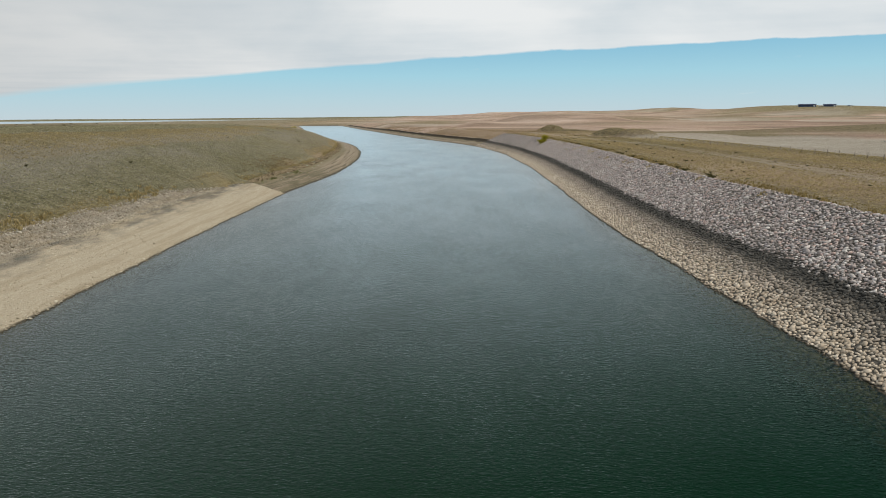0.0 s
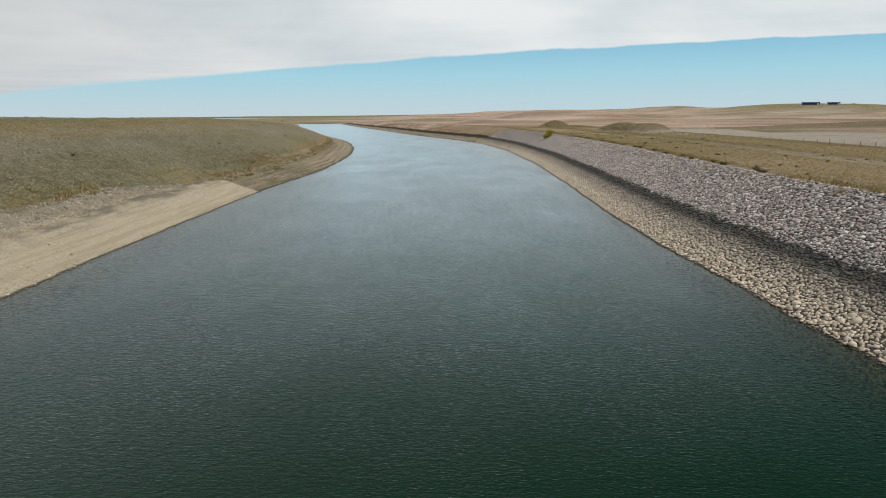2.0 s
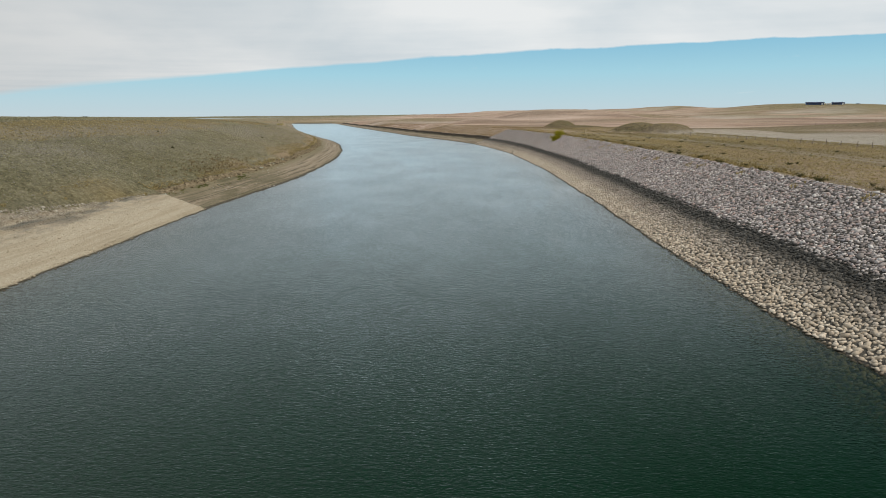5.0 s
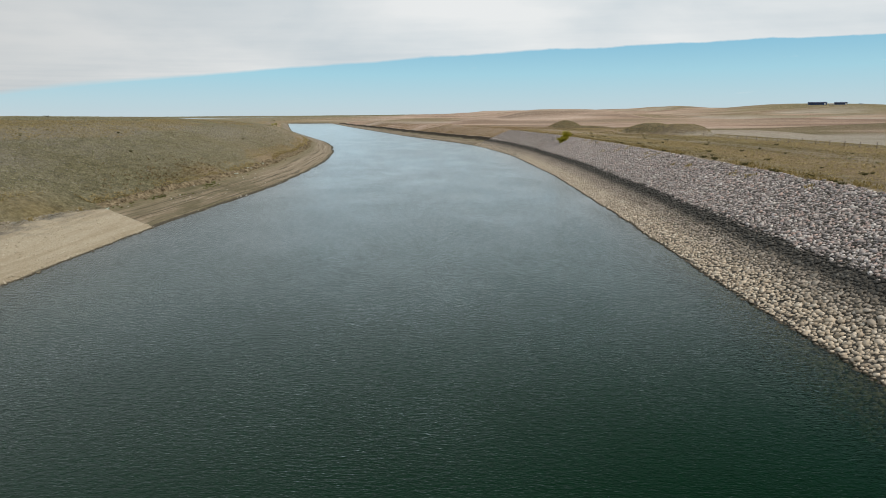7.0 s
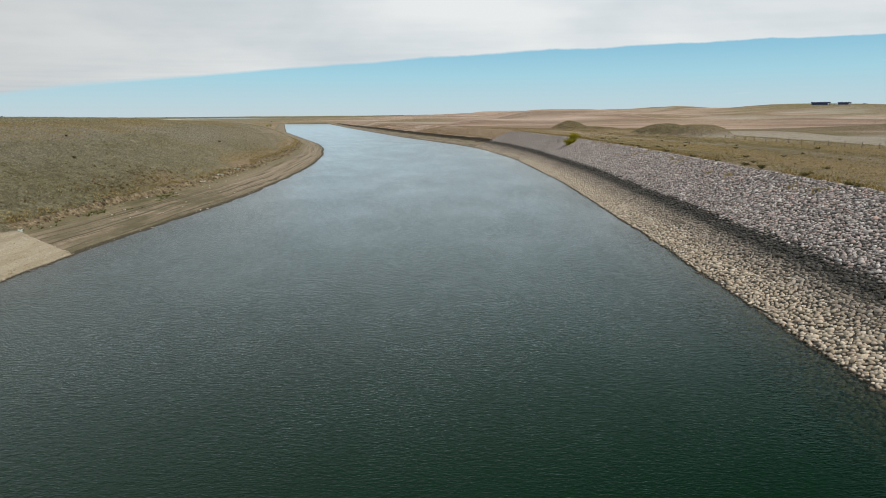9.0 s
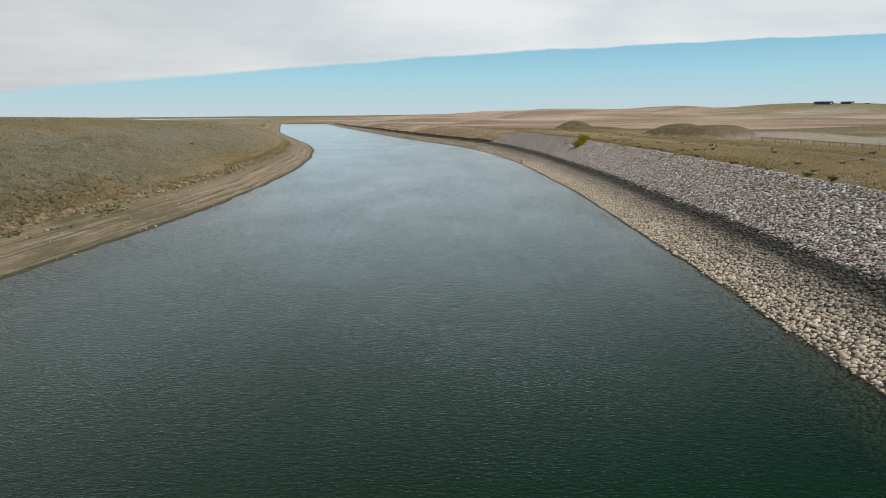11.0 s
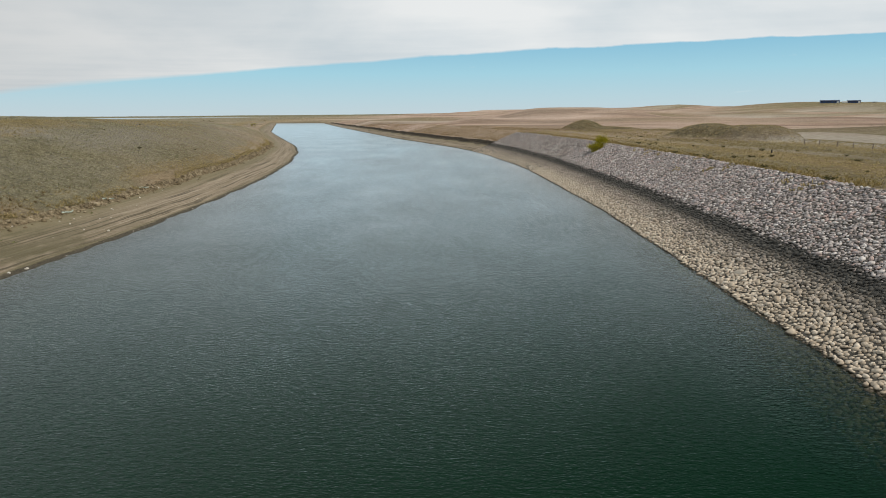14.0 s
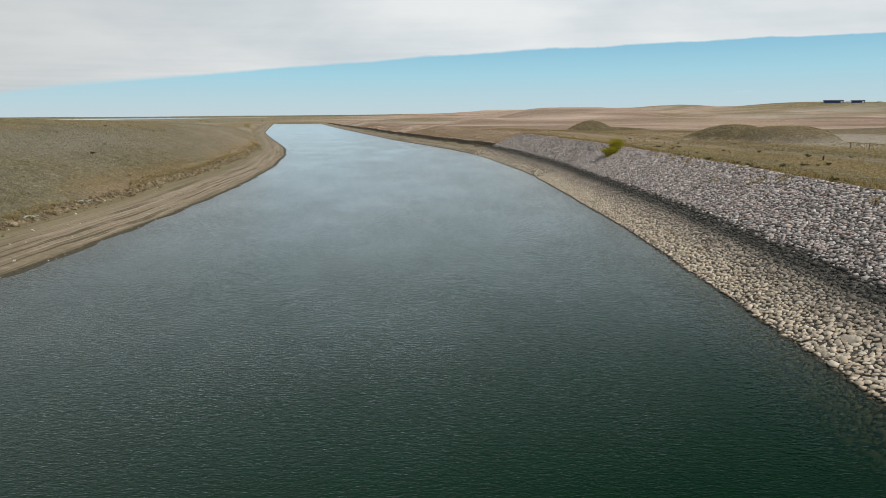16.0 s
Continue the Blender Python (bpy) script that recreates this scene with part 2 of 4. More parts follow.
def riprap_material():
    m = Nodes("river cobble riprap")
    r = chance(m)
    r2 = m.math("FRACT", m.math("MULTIPLY", r, 17.31))
    z = m.height()
    level = m.math("ADD", z, m.math("MULTIPLY", m.math("SUBTRACT", m.noise(0.22, 4, 0.6), 0.5), 0.5))
    level = m.math("ADD", level, m.math("MULTIPLY", m.math("SUBTRACT", r2, 0.5), 0.30))
    clean = m.ramp(r, (0.0, (0.13, 0.118, 0.112)), (0.2, (0.235, 0.21, 0.20)), (0.36, (0.345, 0.30, 0.283)), (0.48, (0.30, 0.285, 0.295)),
                   (0.58, (0.44, 0.325, 0.288)), (0.74, (0.39, 0.355, 0.338)), (0.9, (0.50, 0.46, 0.44)), (1.0, (0.64, 0.61, 0.585)))
    coat = m.ramp(r2, (0.0, (0.35, 0.288, 0.218)), (0.6, (0.51, 0.432, 0.338)), (1.0, (0.63, 0.555, 0.455)))
    grey = m.ramp(r2, (0.0, (0.17, 0.147, 0.118)), (0.5, (0.29, 0.252, 0.208)), (0.8, (0.36, 0.305, 0.258)), (1.0, (0.46, 0.42, 0.36)))
    alga = m.ramp(r2, (0.0, (0.022, 0.022, 0.02)), (0.8, (0.062, 0.060, 0.054)), (1.0, (0.11, 0.105, 0.095)))
    c = m.mix(m.grade(level, 0.85, 1.55), coat, grey)
    c = m.mix(m.grade(level, 1.75, 2.2), c, alga)
    c = m.mix(m.grade(level, 2.66, 2.86), c, clean)
    c = m.mix(m.math("SUBTRACT", 1.0, m.grade(z, 0.05, 0.12)), c, (0.06, 0.05, 0.034))
    c = m.mix(m.math("SUBTRACT", 1.0, m.grade(z, -0.09, -0.02)), c, (0.22, 0.18, 0.11))
    speck = m.noise(9, 5, 0.65)
    c = m.mix(m.math("MULTIPLY", m.grade(speck, 0.48, 0.62), 0.25), c, (0.12, 0.11, 0.10))
    return m.surface(c, 0.8, speck, 0.35, 0.03)


def gravel_material(name, bed=False):
    m = Nodes(name)
    r = m.math("MULTIPLY", m.math("SUBTRACT", m.noise(6.5, 5, 0.75), 0.26), 2.0, True) if bed else m.math("ADD", chance(m), 0.12, True)
    u = m.attribute("away")
    level = m.math("ADD", u, m.math("MULTIPLY", m.math("SUBTRACT", m.noise(0.3, 4, 0.6, (1, 0.45, 1)), 0.5), 3.0))
    pale = m.ramp(r, (0.0, (0.27, 0.228, 0.165)), (0.5, (0.37, 0.322, 0.24)), (1.0, (0.49, 0.44, 0.35)))
    pink = m.ramp(r, (0.0, (0.135, 0.115, 0.086)), (0.5, (0.25, 0.218, 0.172)), (1.0, (0.42, 0.385, 0.325)))
    c = m.mix(m.grade(level, 8.6, 9.6), pale, pink)
    streak = m.math("MULTIPLY", m.grade(level, 6.6, 7.4), m.math("SUBTRACT", 1.0, m.grade(level, 8.4, 9.2)))
    streak = m.math("MULTIPLY", streak, m.grade(m.noise(0.4, 5, 0.65, (1, 0.35, 1)), 0.44, 0.58))
    c = m.mix(m.math("MULTIPLY", streak, 0.8), c, (0.085, 0.085, 0.08))
    c = m.mix(m.math("MULTIPLY", m.grade(m.noise(1.3, 4, 0.6, (1, 0.05, 1)), 0.48, 0.6), 0.4), c, (0.25, 0.20, 0.13))
    mottle = m.math("MULTIPLY", m.grade(level, 4.6, 6.4), m.grade(m.noise(0.7, 5, 0.7, (1, 0.6, 1)), 0.46, 0.62))
    c = m.mix(m.math("MULTIPLY", mottle, 0.5), c, (0.17, 0.155, 0.125))
    c = m.mix(m.math("SUBTRACT", 1.0, m.grade(m.height(), 0.03, 0.11)), c, (0.06, 0.05, 0.034))
    return m.surface(c, 0.9, m.noise(6.5, 5, 0.75), 1.0, 0.12 if bed else 0.008)


def water_material():
    m = Nodes("green canal water")
    # fine ripples driven along the canal, crests across it, fading into cat's paws
    swell = m.noise(6.4, 2, 0.5, (0.36, 1.0, 1.0), 15)
    chop = m.noise(14.0, 2, 0.55, (0.34, 1.0, 1.0), -11)
    gust = m.grade(m.noise(0.045, 4, 0.6, (1.0, 0.6, 1.0)), 0.30, 0.70)
    wave = m.math("ADD", m.math("MULTIPLY", swell, 0.42), m.math("MULTIPLY", chop, 0.36))
    wave = m.math("MULTIPLY", wave, m.math("ADD", 0.40, m.math("MULTIPLY", gust, 0.95)))
    # scattered steeper wavelets in loose swarms
    swarm = m.grade(m.noise(0.11, 4, 0.65, (1.0, 0.55, 1.0), 20), 0.22, 0.66)
    fleck = m.grade(m.noise(3.4, 2, 0.55, (0.6, 1.0, 1.0), 6), 0.46, 0.78)
    flecked = m.math("ADD", wave, m.math("MULTIPLY", m.math("MULTIPLY", fleck, swarm), 2.2))
    bump = m.node("ShaderNodeBump", Height=wave, Strength=0.75, Distance=0.06).outputs[0]
    depth = m.attribute("depth")
    tint = m.mix(m.grade(m.noise(0.03, 3), 0.35, 0.65), WATER_A, WATER_B)
    body = m.node("ShaderNodeBsdfDiffuse", Color=tint)
    clear = m.node("ShaderNodeBsdfTransparent", Color=(0.62, 0.66, 0.50, 1))
    murk = m.math("SUBTRACT", 1.0, m.math("POWER", 2.718, m.math("MULTIPLY", depth, -0.75)))
    under = m.node("ShaderNodeMixShader", Fac=m.grade(murk, 0.0, 0.97))
    m.nt.links.new(clear.outputs[0], under.inputs[1])
    m.nt.links.new(body.outputs[0], under.inputs[2])
    # sharp little facets, and a wider sheen from ripples too fine to tell apart
    gloss = m.node("ShaderNodeBsdfGlossy", Color=(0.88, 0.955, 1, 1), Roughness=0.06, Normal=bump)
    sheen = m.node("ShaderNodeBsdfGlossy", Color=(0.88, 0.955, 1, 1), Roughness=0.30)
    shine = m.node("ShaderNodeMixShader", Fac=0.5)
    m.nt.links.new(gloss.outputs[0], shine.inputs[1])
    m.nt.links.new(sheen.outputs[0], shine.inputs[2])
    ripple = m.node("ShaderNodeBump", Height=wave, Strength=1.0, Distance=0.085).outputs[0]
    calm, choppy = m.node("ShaderNodeFresnel", IOR=1.333).outputs[0], m.node("ShaderNodeFresnel", IOR=1.333, Normal=ripple).outputs[0]
    facing = m.math("ADD", m.math("MULTIPLY", calm, 0.54), m.math("MULTIPLY", choppy, 0.46))
    # the steep fronts of the wavelets lose their gloss
    front = m.node("ShaderNodeFresnel", IOR=1.333, Normal=m.node("ShaderNodeBump", Height=flecked, Strength=1.0, Distance=0.085).outputs[0]).outputs[0]
    lost = m.math("DIVIDE", m.math("MINIMUM", front, calm), calm)
    facing = m.math("MULTIPLY", facing, m.math("ADD", 0.52, m.math("MULTIPLY", lost, 0.52)))
    top = m.node("ShaderNodeMixShader", Fac=m.math("MULTIPLY", m.math("POWER", facing, 1.27), 1.86))
    m.nt.links.new(under.outputs[0], top.inputs[1])
    m.nt.links.new(shine.outputs[0], top.inputs[2])
    m.nt.links.new(top.outputs[0], m.out.inputs[0])
    return m.mat


def plain(name, colour, roughness=0.8, grain=8.0, spread=0.25, metal=0.0):
    m = Nodes(name)
    n = m.noise(grain, 4, 0.65)
    low, high = [tuple(min(1, max(0, v * k)) for v in colour) for k in (1 - spread, 1 + spread)]
    return m.surface(m.ramp(n, (0.3, low), (0.7, high)), roughness, n, 0.3, 0.02, metal)


def leafy(name, dark, light):
    """Thin leaves and blades: light comes through them."""
    m = Nodes(name)
    c = m.ramp(m.math("FRACT", m.math("ADD", m.island, m.noise(0.4, 3))), (0.0, dark), (1.0, light))
    front, back = m.node("ShaderNodeBsdfDiffuse", Color=c), m.node("ShaderNodeBsdfTranslucent", Color=c)
    both = m.node("ShaderNodeMixShader", Fac=0.45)
    m.nt.links.new(front.outputs[0], both.inputs[1])
    m.nt.links.new(back.outputs[0], both.inputs[2])
    m.nt.links.new(both.outputs[0], m.out.inputs[0])
    return m.mat


WATER_A, WATER_B = (0.0008, 0.0125, 0.0028), (0.0015, 0.0165, 0.0065)
GRASS, SAND, BED = grass_material(), sand_material(), stone_bed_material()
EARTH = earth_material("crumbling pale cut bank", (0.06, 0.046, 0.026), (0.17, 0.132, 0.08), (0.38, 0.315, 0.215))
DARK_EARTH = earth_material("damp dark cut bank", (0.02, 0.016, 0.012), (0.05, 0.04, 0.027), (0.14, 0.11, 0.07))
RIPRAP, GRAVEL, GRAVEL_BED = riprap_material(), gravel_material("pale gravel"), gravel_material("pale gravel fines", True)
WATER = water_material()
GOLD_BLADE = leafy("bleached grass blades", (0.26, 0.205, 0.095), (0.47, 0.385, 0.205))
RUSSET_BLADE = leafy("russet grass blades", (0.20, 0.145, 0.08), (0.40, 0.305, 0.185))
SAGE_BLADE = leafy("grey-green sage", (0.23, 0.215, 0.12), (0.44, 0.41, 0.27))
OLIVE_BLADE = leafy("olive grass blades", (0.19, 0.152, 0.066), (0.37, 0.30, 0.145))
RUST_BLADE = leafy("rust-brown weeds", (0.15, 0.108, 0.054), (0.30, 0.222, 0.118))
WEED_BLADE = leafy("green weeds", (0.07, 0.085, 0.025), (0.18, 0.19, 0.07))
FRINGE_BLADE = leafy("golden-brown grass blades", (0.20, 0.152, 0.062), (0.42, 0.325, 0.15))
SHRUB_LEAF = leafy("dark shrub leaves", (0.045, 0.045, 0.018), (0.13, 0.12, 0.055))
WILLOW_LEAF = leafy("yellowing willow leaves", (0.20, 0.19, 0.02), (0.50, 0.44, 0.05))
BARK = plain("bark", (0.10, 0.075, 0.05))
POST_WOOD = plain("weathered post wood", (0.20, 0.165, 0.135))
WIRE = plain("dull fence wire", (0.22, 0.21, 0.20), 0.5, metal=0.7)
BLUE_SHEET = plain("blue sheet metal", (0.035, 0.075, 0.19), 0.5, 0.6)
ROOF_SHEET = plain("dark roof sheet", (0.05, 0.06, 0.10), 0.5, 0.6)
WHITE_SHEET = plain("white sheet metal", (0.75, 0.75, 0.74), 0.5, 0.6, 0.06)
GLASS = plain("dark window glass", (0.02, 0.025, 0.03), 0.1)
TARP = plain("faded green plastic", (0.34, 0.39, 0.34), 0.6)
FIELD_STONE = plain("grey field stone", (0.25, 0.235, 0.205), 0.85, 3.0, 0.4)
PALE_STONE = plain("bleached stone", (0.44, 0.41, 0.36))

# ---- the lie of the land ----
BANK_R = ((-200, 25.6), (30, 24.2), (48, 23.8), (75, 22.8), (96, 23.2), (121, 24.45), (141, 25.0), (172, 25.9), (203, 25.2),
          (231, 24.6), (252, 22.3), (281, 19.0), (297, 15.8), (322, 9.5), (370, -6), (414, -20), (548, -56), (712, -100), (945, -158), (1300, -225), (5000, -225))
BANK_L = ((-200, -32), (40, -32), (67, -32.4), (117, -32.1), (135, -30.4), (158, -28.8), (183, -29.1), (207, -30.0), (227, -31.8), (254, -35.2),
          (299, -43.6), (342, -55), (405, -76), (490, -104), (553, -124), (739, -173), (928, -222), (1060, -262), (1300, -330), (5000, -330))


def smooth_knots(knots):
    ys, xs = np.array(knots, float).T
    fine = np.arange(ys[0], 1400, 1.0)
    line = np.interp(fine, ys, xs)
    kernel = np.hanning(25)
    line = np.convolve(np.pad(line, 12, mode="edge"), kernel / kernel.sum(), "valid")
    return lambda y: np.interp(y, fine, line)


line_r, line_l = smooth_knots(BANK_R), smooth_knots(BANK_L)


def slant(line, y):
    """How much shorter than along x the way straight up the bank is."""
    return 1 / np.sqrt(1 + (line(y + 2) - line(y - 2)) ** 2 / 16)


TABLE = np.random.RandomState(7).rand(256, 256)


def wave_noise(x, y, size, octaves=4, rough=0.5):
    """Smooth noise between -1 and 1 on arrays."""
    x, y = np.broadcast_arrays(np.asarray(x, float), np.asarray(y, float))
    total, weight, amp = 0.0, 0.0, 1.0
    for k in range(octaves):
        u, v = x / size * 2 ** k + 17.3 * k, y / size * 2 ** k + 41.7 * k
        i, j = np.floor(u).astype(int), np.floor(v).astype(int)
        f, g = u - i, v - j
        f, g = f * f * (3 - 2 * f), g * g * (3 - 2 * g)
        a, b, c, d = [TABLE[(i + p) % 256, (j + q) % 256] for p, q in ((0, 0), (1, 0), (0, 1), (1, 1))]
        total, weight, amp = total + amp * ((a * (1 - f) + b * f) * (1 - g) + (c * (1 - f) + d * f) * g), weight + amp, amp * rough
    return total / weight * 2 - 1


def step(v, low, high):
    t = np.clip((v - low) / (high - low), 0, 1)
    return t * t * (3 - 2 * t)


RIPRAP_END, APRON_END = 297.0, 117.0
RIPRAP_WIDE, BEACH_WIDE = 14.0, 9.0


def apron_wide(x, y):
    return np.interp(y, (90, 117), (11.4, 7.6)) + 0.8 * wave_noise(x, y, 5, 3)



def mound(x, y, cx, cy, rx, ry, high, power=1.4):
    d = np.sqrt(((x - cx) / rx) ** 2 + ((y - cy) / ry) ** 2)
    return high * np.clip(1 - d ** power, 0, 1) ** 0.9


# low rounded swells that overlap one another across the prairie: x, y, half-widths, height
SWELLS = ((170, 520, 60, 25, 1.6), (290, 528, 52, 32, 2.6), (224, 616, 53, 30, 2.2), (405, 511, 60, 30, 1.6), (522, 666, 80, 40, 2.0),
          (394, 615, 78, 30, 2.6), (500, 770, 90, 45, 3.0), (195, 888, 87, 42, 4.0), (323, 1001, 84, 55, 5.5), (718, 953, 103, 37, 5.0),
          (969, 1163, 162, 72, 6.3), (799, 1174, 86, 71, 8.5), (225, 1196, 62, 81, 6.0), (150, 430, 40, 12, 0.9))


def far_right(x, y):
    """The prairie beyond the fence."""
    far = step(np.hypot(x - 60, y - 150), 60, 420)
    roll = wave_noise(x / 2.6, y, 75, 3) + 0.7 * wave_noise(x / 1.6, y, 210, 3)
    z = far * 3.2 * roll * (0.5 + step(y, 300, 900))
    z += -2.0 * step(x, 75, 110) * (1 - step(y, 300, 600))
    # a long flat-topped hill, a dune-like knoll before it and a low saddle behind
    z += 11.7 * np.exp(-(np.abs(x - 116) / 66) ** 3.4 - ((y - 605) / 55) ** 2)
    z += 4.5 * np.exp(-((x - 225) / 60) ** 2 - ((y - 700) / 70) ** 2)
    z += 21.5 * np.exp(-((x - 860) / 330) ** 2 - ((y - 1380) / 190) ** 2)
    z += 3 * np.exp(-((x - 520) / 150) ** 2 - ((y - 720) / 90) ** 2)
    z += step(x, -60, 500) * step(y, 900, 2600) * (22 + 9 * wave_noise(x, y, 420, 3))
    z += 12 * np.exp(-((x - 760) / 90) ** 2 - ((y - 2000) / 200) ** 2)
    z += 3.2 * np.exp(-((x - 262) / 75) ** 2 - ((y - 345) / 26) ** 2)
    z += step(x, 300, 1500) * step(y, 200, 2400) * 5
    z += 5.0 * np.exp(-(np.abs(x - 29) / 17) ** 2 - ((y - 545) / 30) ** 2) + 2.2 * np.exp(-((x - 52) / 22) ** 2 - ((y - 530) / 30) ** 2)
    # spoil heaps beside the canal: a dome leaning on a flat-topped bank
    z += np.maximum(mound(x, y, 68.2, 237, 10.0, 12, 3.1, 1.9), mound(x, y, 73.0, 226, 7.8, 13, 2.8, 3.2))
    z -= 2.6 * np.exp(-((x - 122) / 17) ** 2 - ((y - 292) / 17) ** 2)
    for cx, cy, rx, ry, high in SWELLS:
        z += high * np.exp(-((x - cx) / rx) ** 2 - ((y - cy) / ry) ** 2)
    z += step(y, 4300, 4800) * 9 + mound(x, y, 56.5, 312, 8.0, 9, 3.4, 1.5) + mound(x, y, 66, 316, 16, 7, 1.3) + mound(x, y, 82, 300, 7, 5, 0.9)
    z += mound(x, y, 110, 262, 26, 16, 2.0) + mound(x, y, 30, 310, 26, 9, 0.8)
    return z


def right_height(u, x, y):
    """u: metres up the bank from the water's edge."""
    stone = 0.45 * np.minimum(u, RIPRAP_WIDE) + 0.014 * np.clip(u - RIPRAP_WIDE, 0, 40)
    rag = wave_noise(x, y, 9, 3)
    cut = 8.6 + 1.6 * rag
    silt = 0.22 * np.minimum(u, 8.6) + 1.0 * step(u, cut, cut + 0.7) + 0.2 * np.clip(u - 9.2, 0, 15.4) + 0.004 * np.clip(u - 27, 0, 100)
    low = step(y, 480, 900)
    silt = silt * (1 - low) + low * (0.12 * np.minimum(u, 10) + 0.9 * step(u, cut, cut + 1) + 0.03 * np.clip(u - 9, 0, 120))
    end = step(y, RIPRAP_END - 1, RIPRAP_END + 3)
    z = stone * (1 - end) + silt * end
    upper = step(u, RIPRAP_WIDE + 1, RIPRAP_WIDE + 12)
    z = z + upper * (far_right(x, y) + 0.10 * wave_noise(x, y, 7, 3))
    z = np.where(u > 0, z, np.maximum(0.45 * u, -3.5))
    return z + 0.13 * wave_noise(x, y, 4.5, 3) * (1 - step(np.abs(u), 2, 6))


def terraces(u, x, y):
    """Little scarps that the falling water has cut into the silt, one above another."""
    wander = 0.55 * wave_noise(y / 3, 0 * y, 9, 3) + 0.25 * wave_noise(x, y, 6, 3)
    z = 0.0
    for k, (at, high) in enumerate(((0.75, 0.10), (2.5, 0.05), (3.5, 0.07), (4.7, 0.05), (5.7, 0.06), (6.8, 0.06))):
        edge = at + wander * (0.5 + 0.18 * k) + 0.3 * wave_noise(y, 7.0 * k + 0 * y, 22, 2) * (k > 0)
        z = z + high * (step(u, edge, edge + 0.3) - np.clip((u - edge) / 2.2 + 0.5, 0, 1))
    return z


def left_height(u, x, y):
    gravel = 0.255 * np.minimum(u, 11.4) + 0.08 * step(u, 0.1, 0.5)
    rag = wave_noise(x, y, 16, 4)
    cut = BEACH_WIDE + 1.3 * rag
    bench = 0.19 * np.minimum(u, BEACH_WIDE) + 0.015 * wave_noise(x * 3, y * 0.6, 3, 2) * step(u, 0.5, 2) + terraces(u, x, y)
    sand = bench + (0.55 + 0.3 * rag) * step(u, cut, cut + 0.9)
    end = step(y - 0.42 * np.clip(u, 0, 9), APRON_END - 0.3, APRON_END + 0.3)
    toe = gravel * (1 - end) + sand * end
    top = np.interp(y, (0, 120, 180, 230, 270, 300, 400, 480, 600, 5000), (13.4, 13.4, 13.3, 12.9, 12.3, 11.6, 9.0, 5.5, 3.5, 3.5))
    top = top + 0.5 * wave_noise(x, y, 45, 3) - 0.2
    rise = 0.47 * np.clip(u - 9.6, 0, 200)
    room = np.maximum(top - toe, 0.1)
    z = toe + room * (1 - np.exp(-(rise / room) ** 1.6)) ** (1 / 1.6) * 1.0
    z = z + 0.12 * wave_noise(x, y, 4, 3) * step(u, 10, 13)
    # the back of the rise falls to the lake
    z = z - (z - 1.5) * step(u, 260, 1100) 
    lake = step(u + 0.35 * (y - 1400), 1300, 1700) * (1 - step(y + 0.15 * u, 4100, 4500)) * step(u, 500, 900)
    z = z - 6 * lake
    z = z + step(y, 4300, 4800) * (9 + 3 * wave_noise(x, y, 300, 3))
    z = np.where(u > 0, z, np.maximum(0.3 * u, -3.5))
    return z + (0.07 * wave_noise(x, y, 5, 3) + 0.05 * wave_noise(x, y, 1.8, 2)) * (1 - step(np.abs(u), 1, 5))


def height(x, y):
    x, y = np.asarray(x, float), np.asarray(y, float)
    ur, ul = (x - line_r(y)) * slant(line_r, y), (line_l(y) - x) * slant(line_l, y)
    far_end = step(y, 990, 1060)
    ur, ul = ur + 160 * far_end, ul + 160 * far_end
    zr, zl = right_height(np.maximum(ur, 60 * step(y, 1500, 2500) - 1000 * (y < 1500)), x, y), left_height(ul, x, y)
    z = np.where((ur > 0) & (ul > 0), np.maximum(zr, zl), np.where(ur > 0, zr, np.where(ul > 0, zl, np.maximum(zr, zl))))
    between = (ur <= 0) & (ul <= 0)
    z = np.where(between, z * (1 - far_end) + far_end * 2.5, z)
    # the flat where the canal bends away
    flat = 0.7 * step(y, 900, 1060) * (1 - step(y, 1100, 1900)) * (1 - step(x, -60, 150))
    return np.where(z > 0, z * (1 - flat), z)


def spread(*runs):
    """Rising values: (start, end, step) runs; a step below zero means growth by that factor."""
    values = []
    for start, end, by in runs:
        v = start
        while v < end - 1e-6:
            values.append(v)
            v += by if by > 0 else max(2.0, v * -by)
    return np.array(values)


def mesh_object(name, verts, faces, mats, smooth=True):
    me = bpy.data.meshes.new(name)
    verts, faces = np.asarray(verts, np.float32), np.asarray(faces, np.int32)
    k = faces.shape[1]
    me.vertices.add(len(verts)), me.loops.add(faces.size), me.polygons.add(len(faces))
    me.vertices.foreach_set("co", verts.ravel())
    me.loops.foreach_set("vertex_index", faces.ravel())
    me.polygons.foreach_set("loop_start", np.arange(len(faces), dtype=np.int32) * k)
    me.update(calc_edges=True)
    me.validate()
    if smooth:
        me.polygons.foreach_set("use_smooth", np.ones(len(me.polygons), bool))
    for mat in mats if isinstance(mats, (list, tuple)) else [mats]:
        me.materials.append(mat)
    return new(name, me)


def attribute(ob, name, values):
    ob.data.attributes.new(name, "FLOAT", "POINT").data.foreach_set("value", np.asarray(values, np.float32))


rows_y = np.concatenate([spread((-160, 24, 6)), spread((24, 320, 0.6), (320, 720, 3.2), (720, 5000, -0.03))])
out_u = spread((0, 14, 0.28), (14, 18, 0.5), (18, 62, 1.25), (62, 180, 4.5), (180, 5200, -0.06))
inner = np.linspace(0, 1, 12)[1:-1]


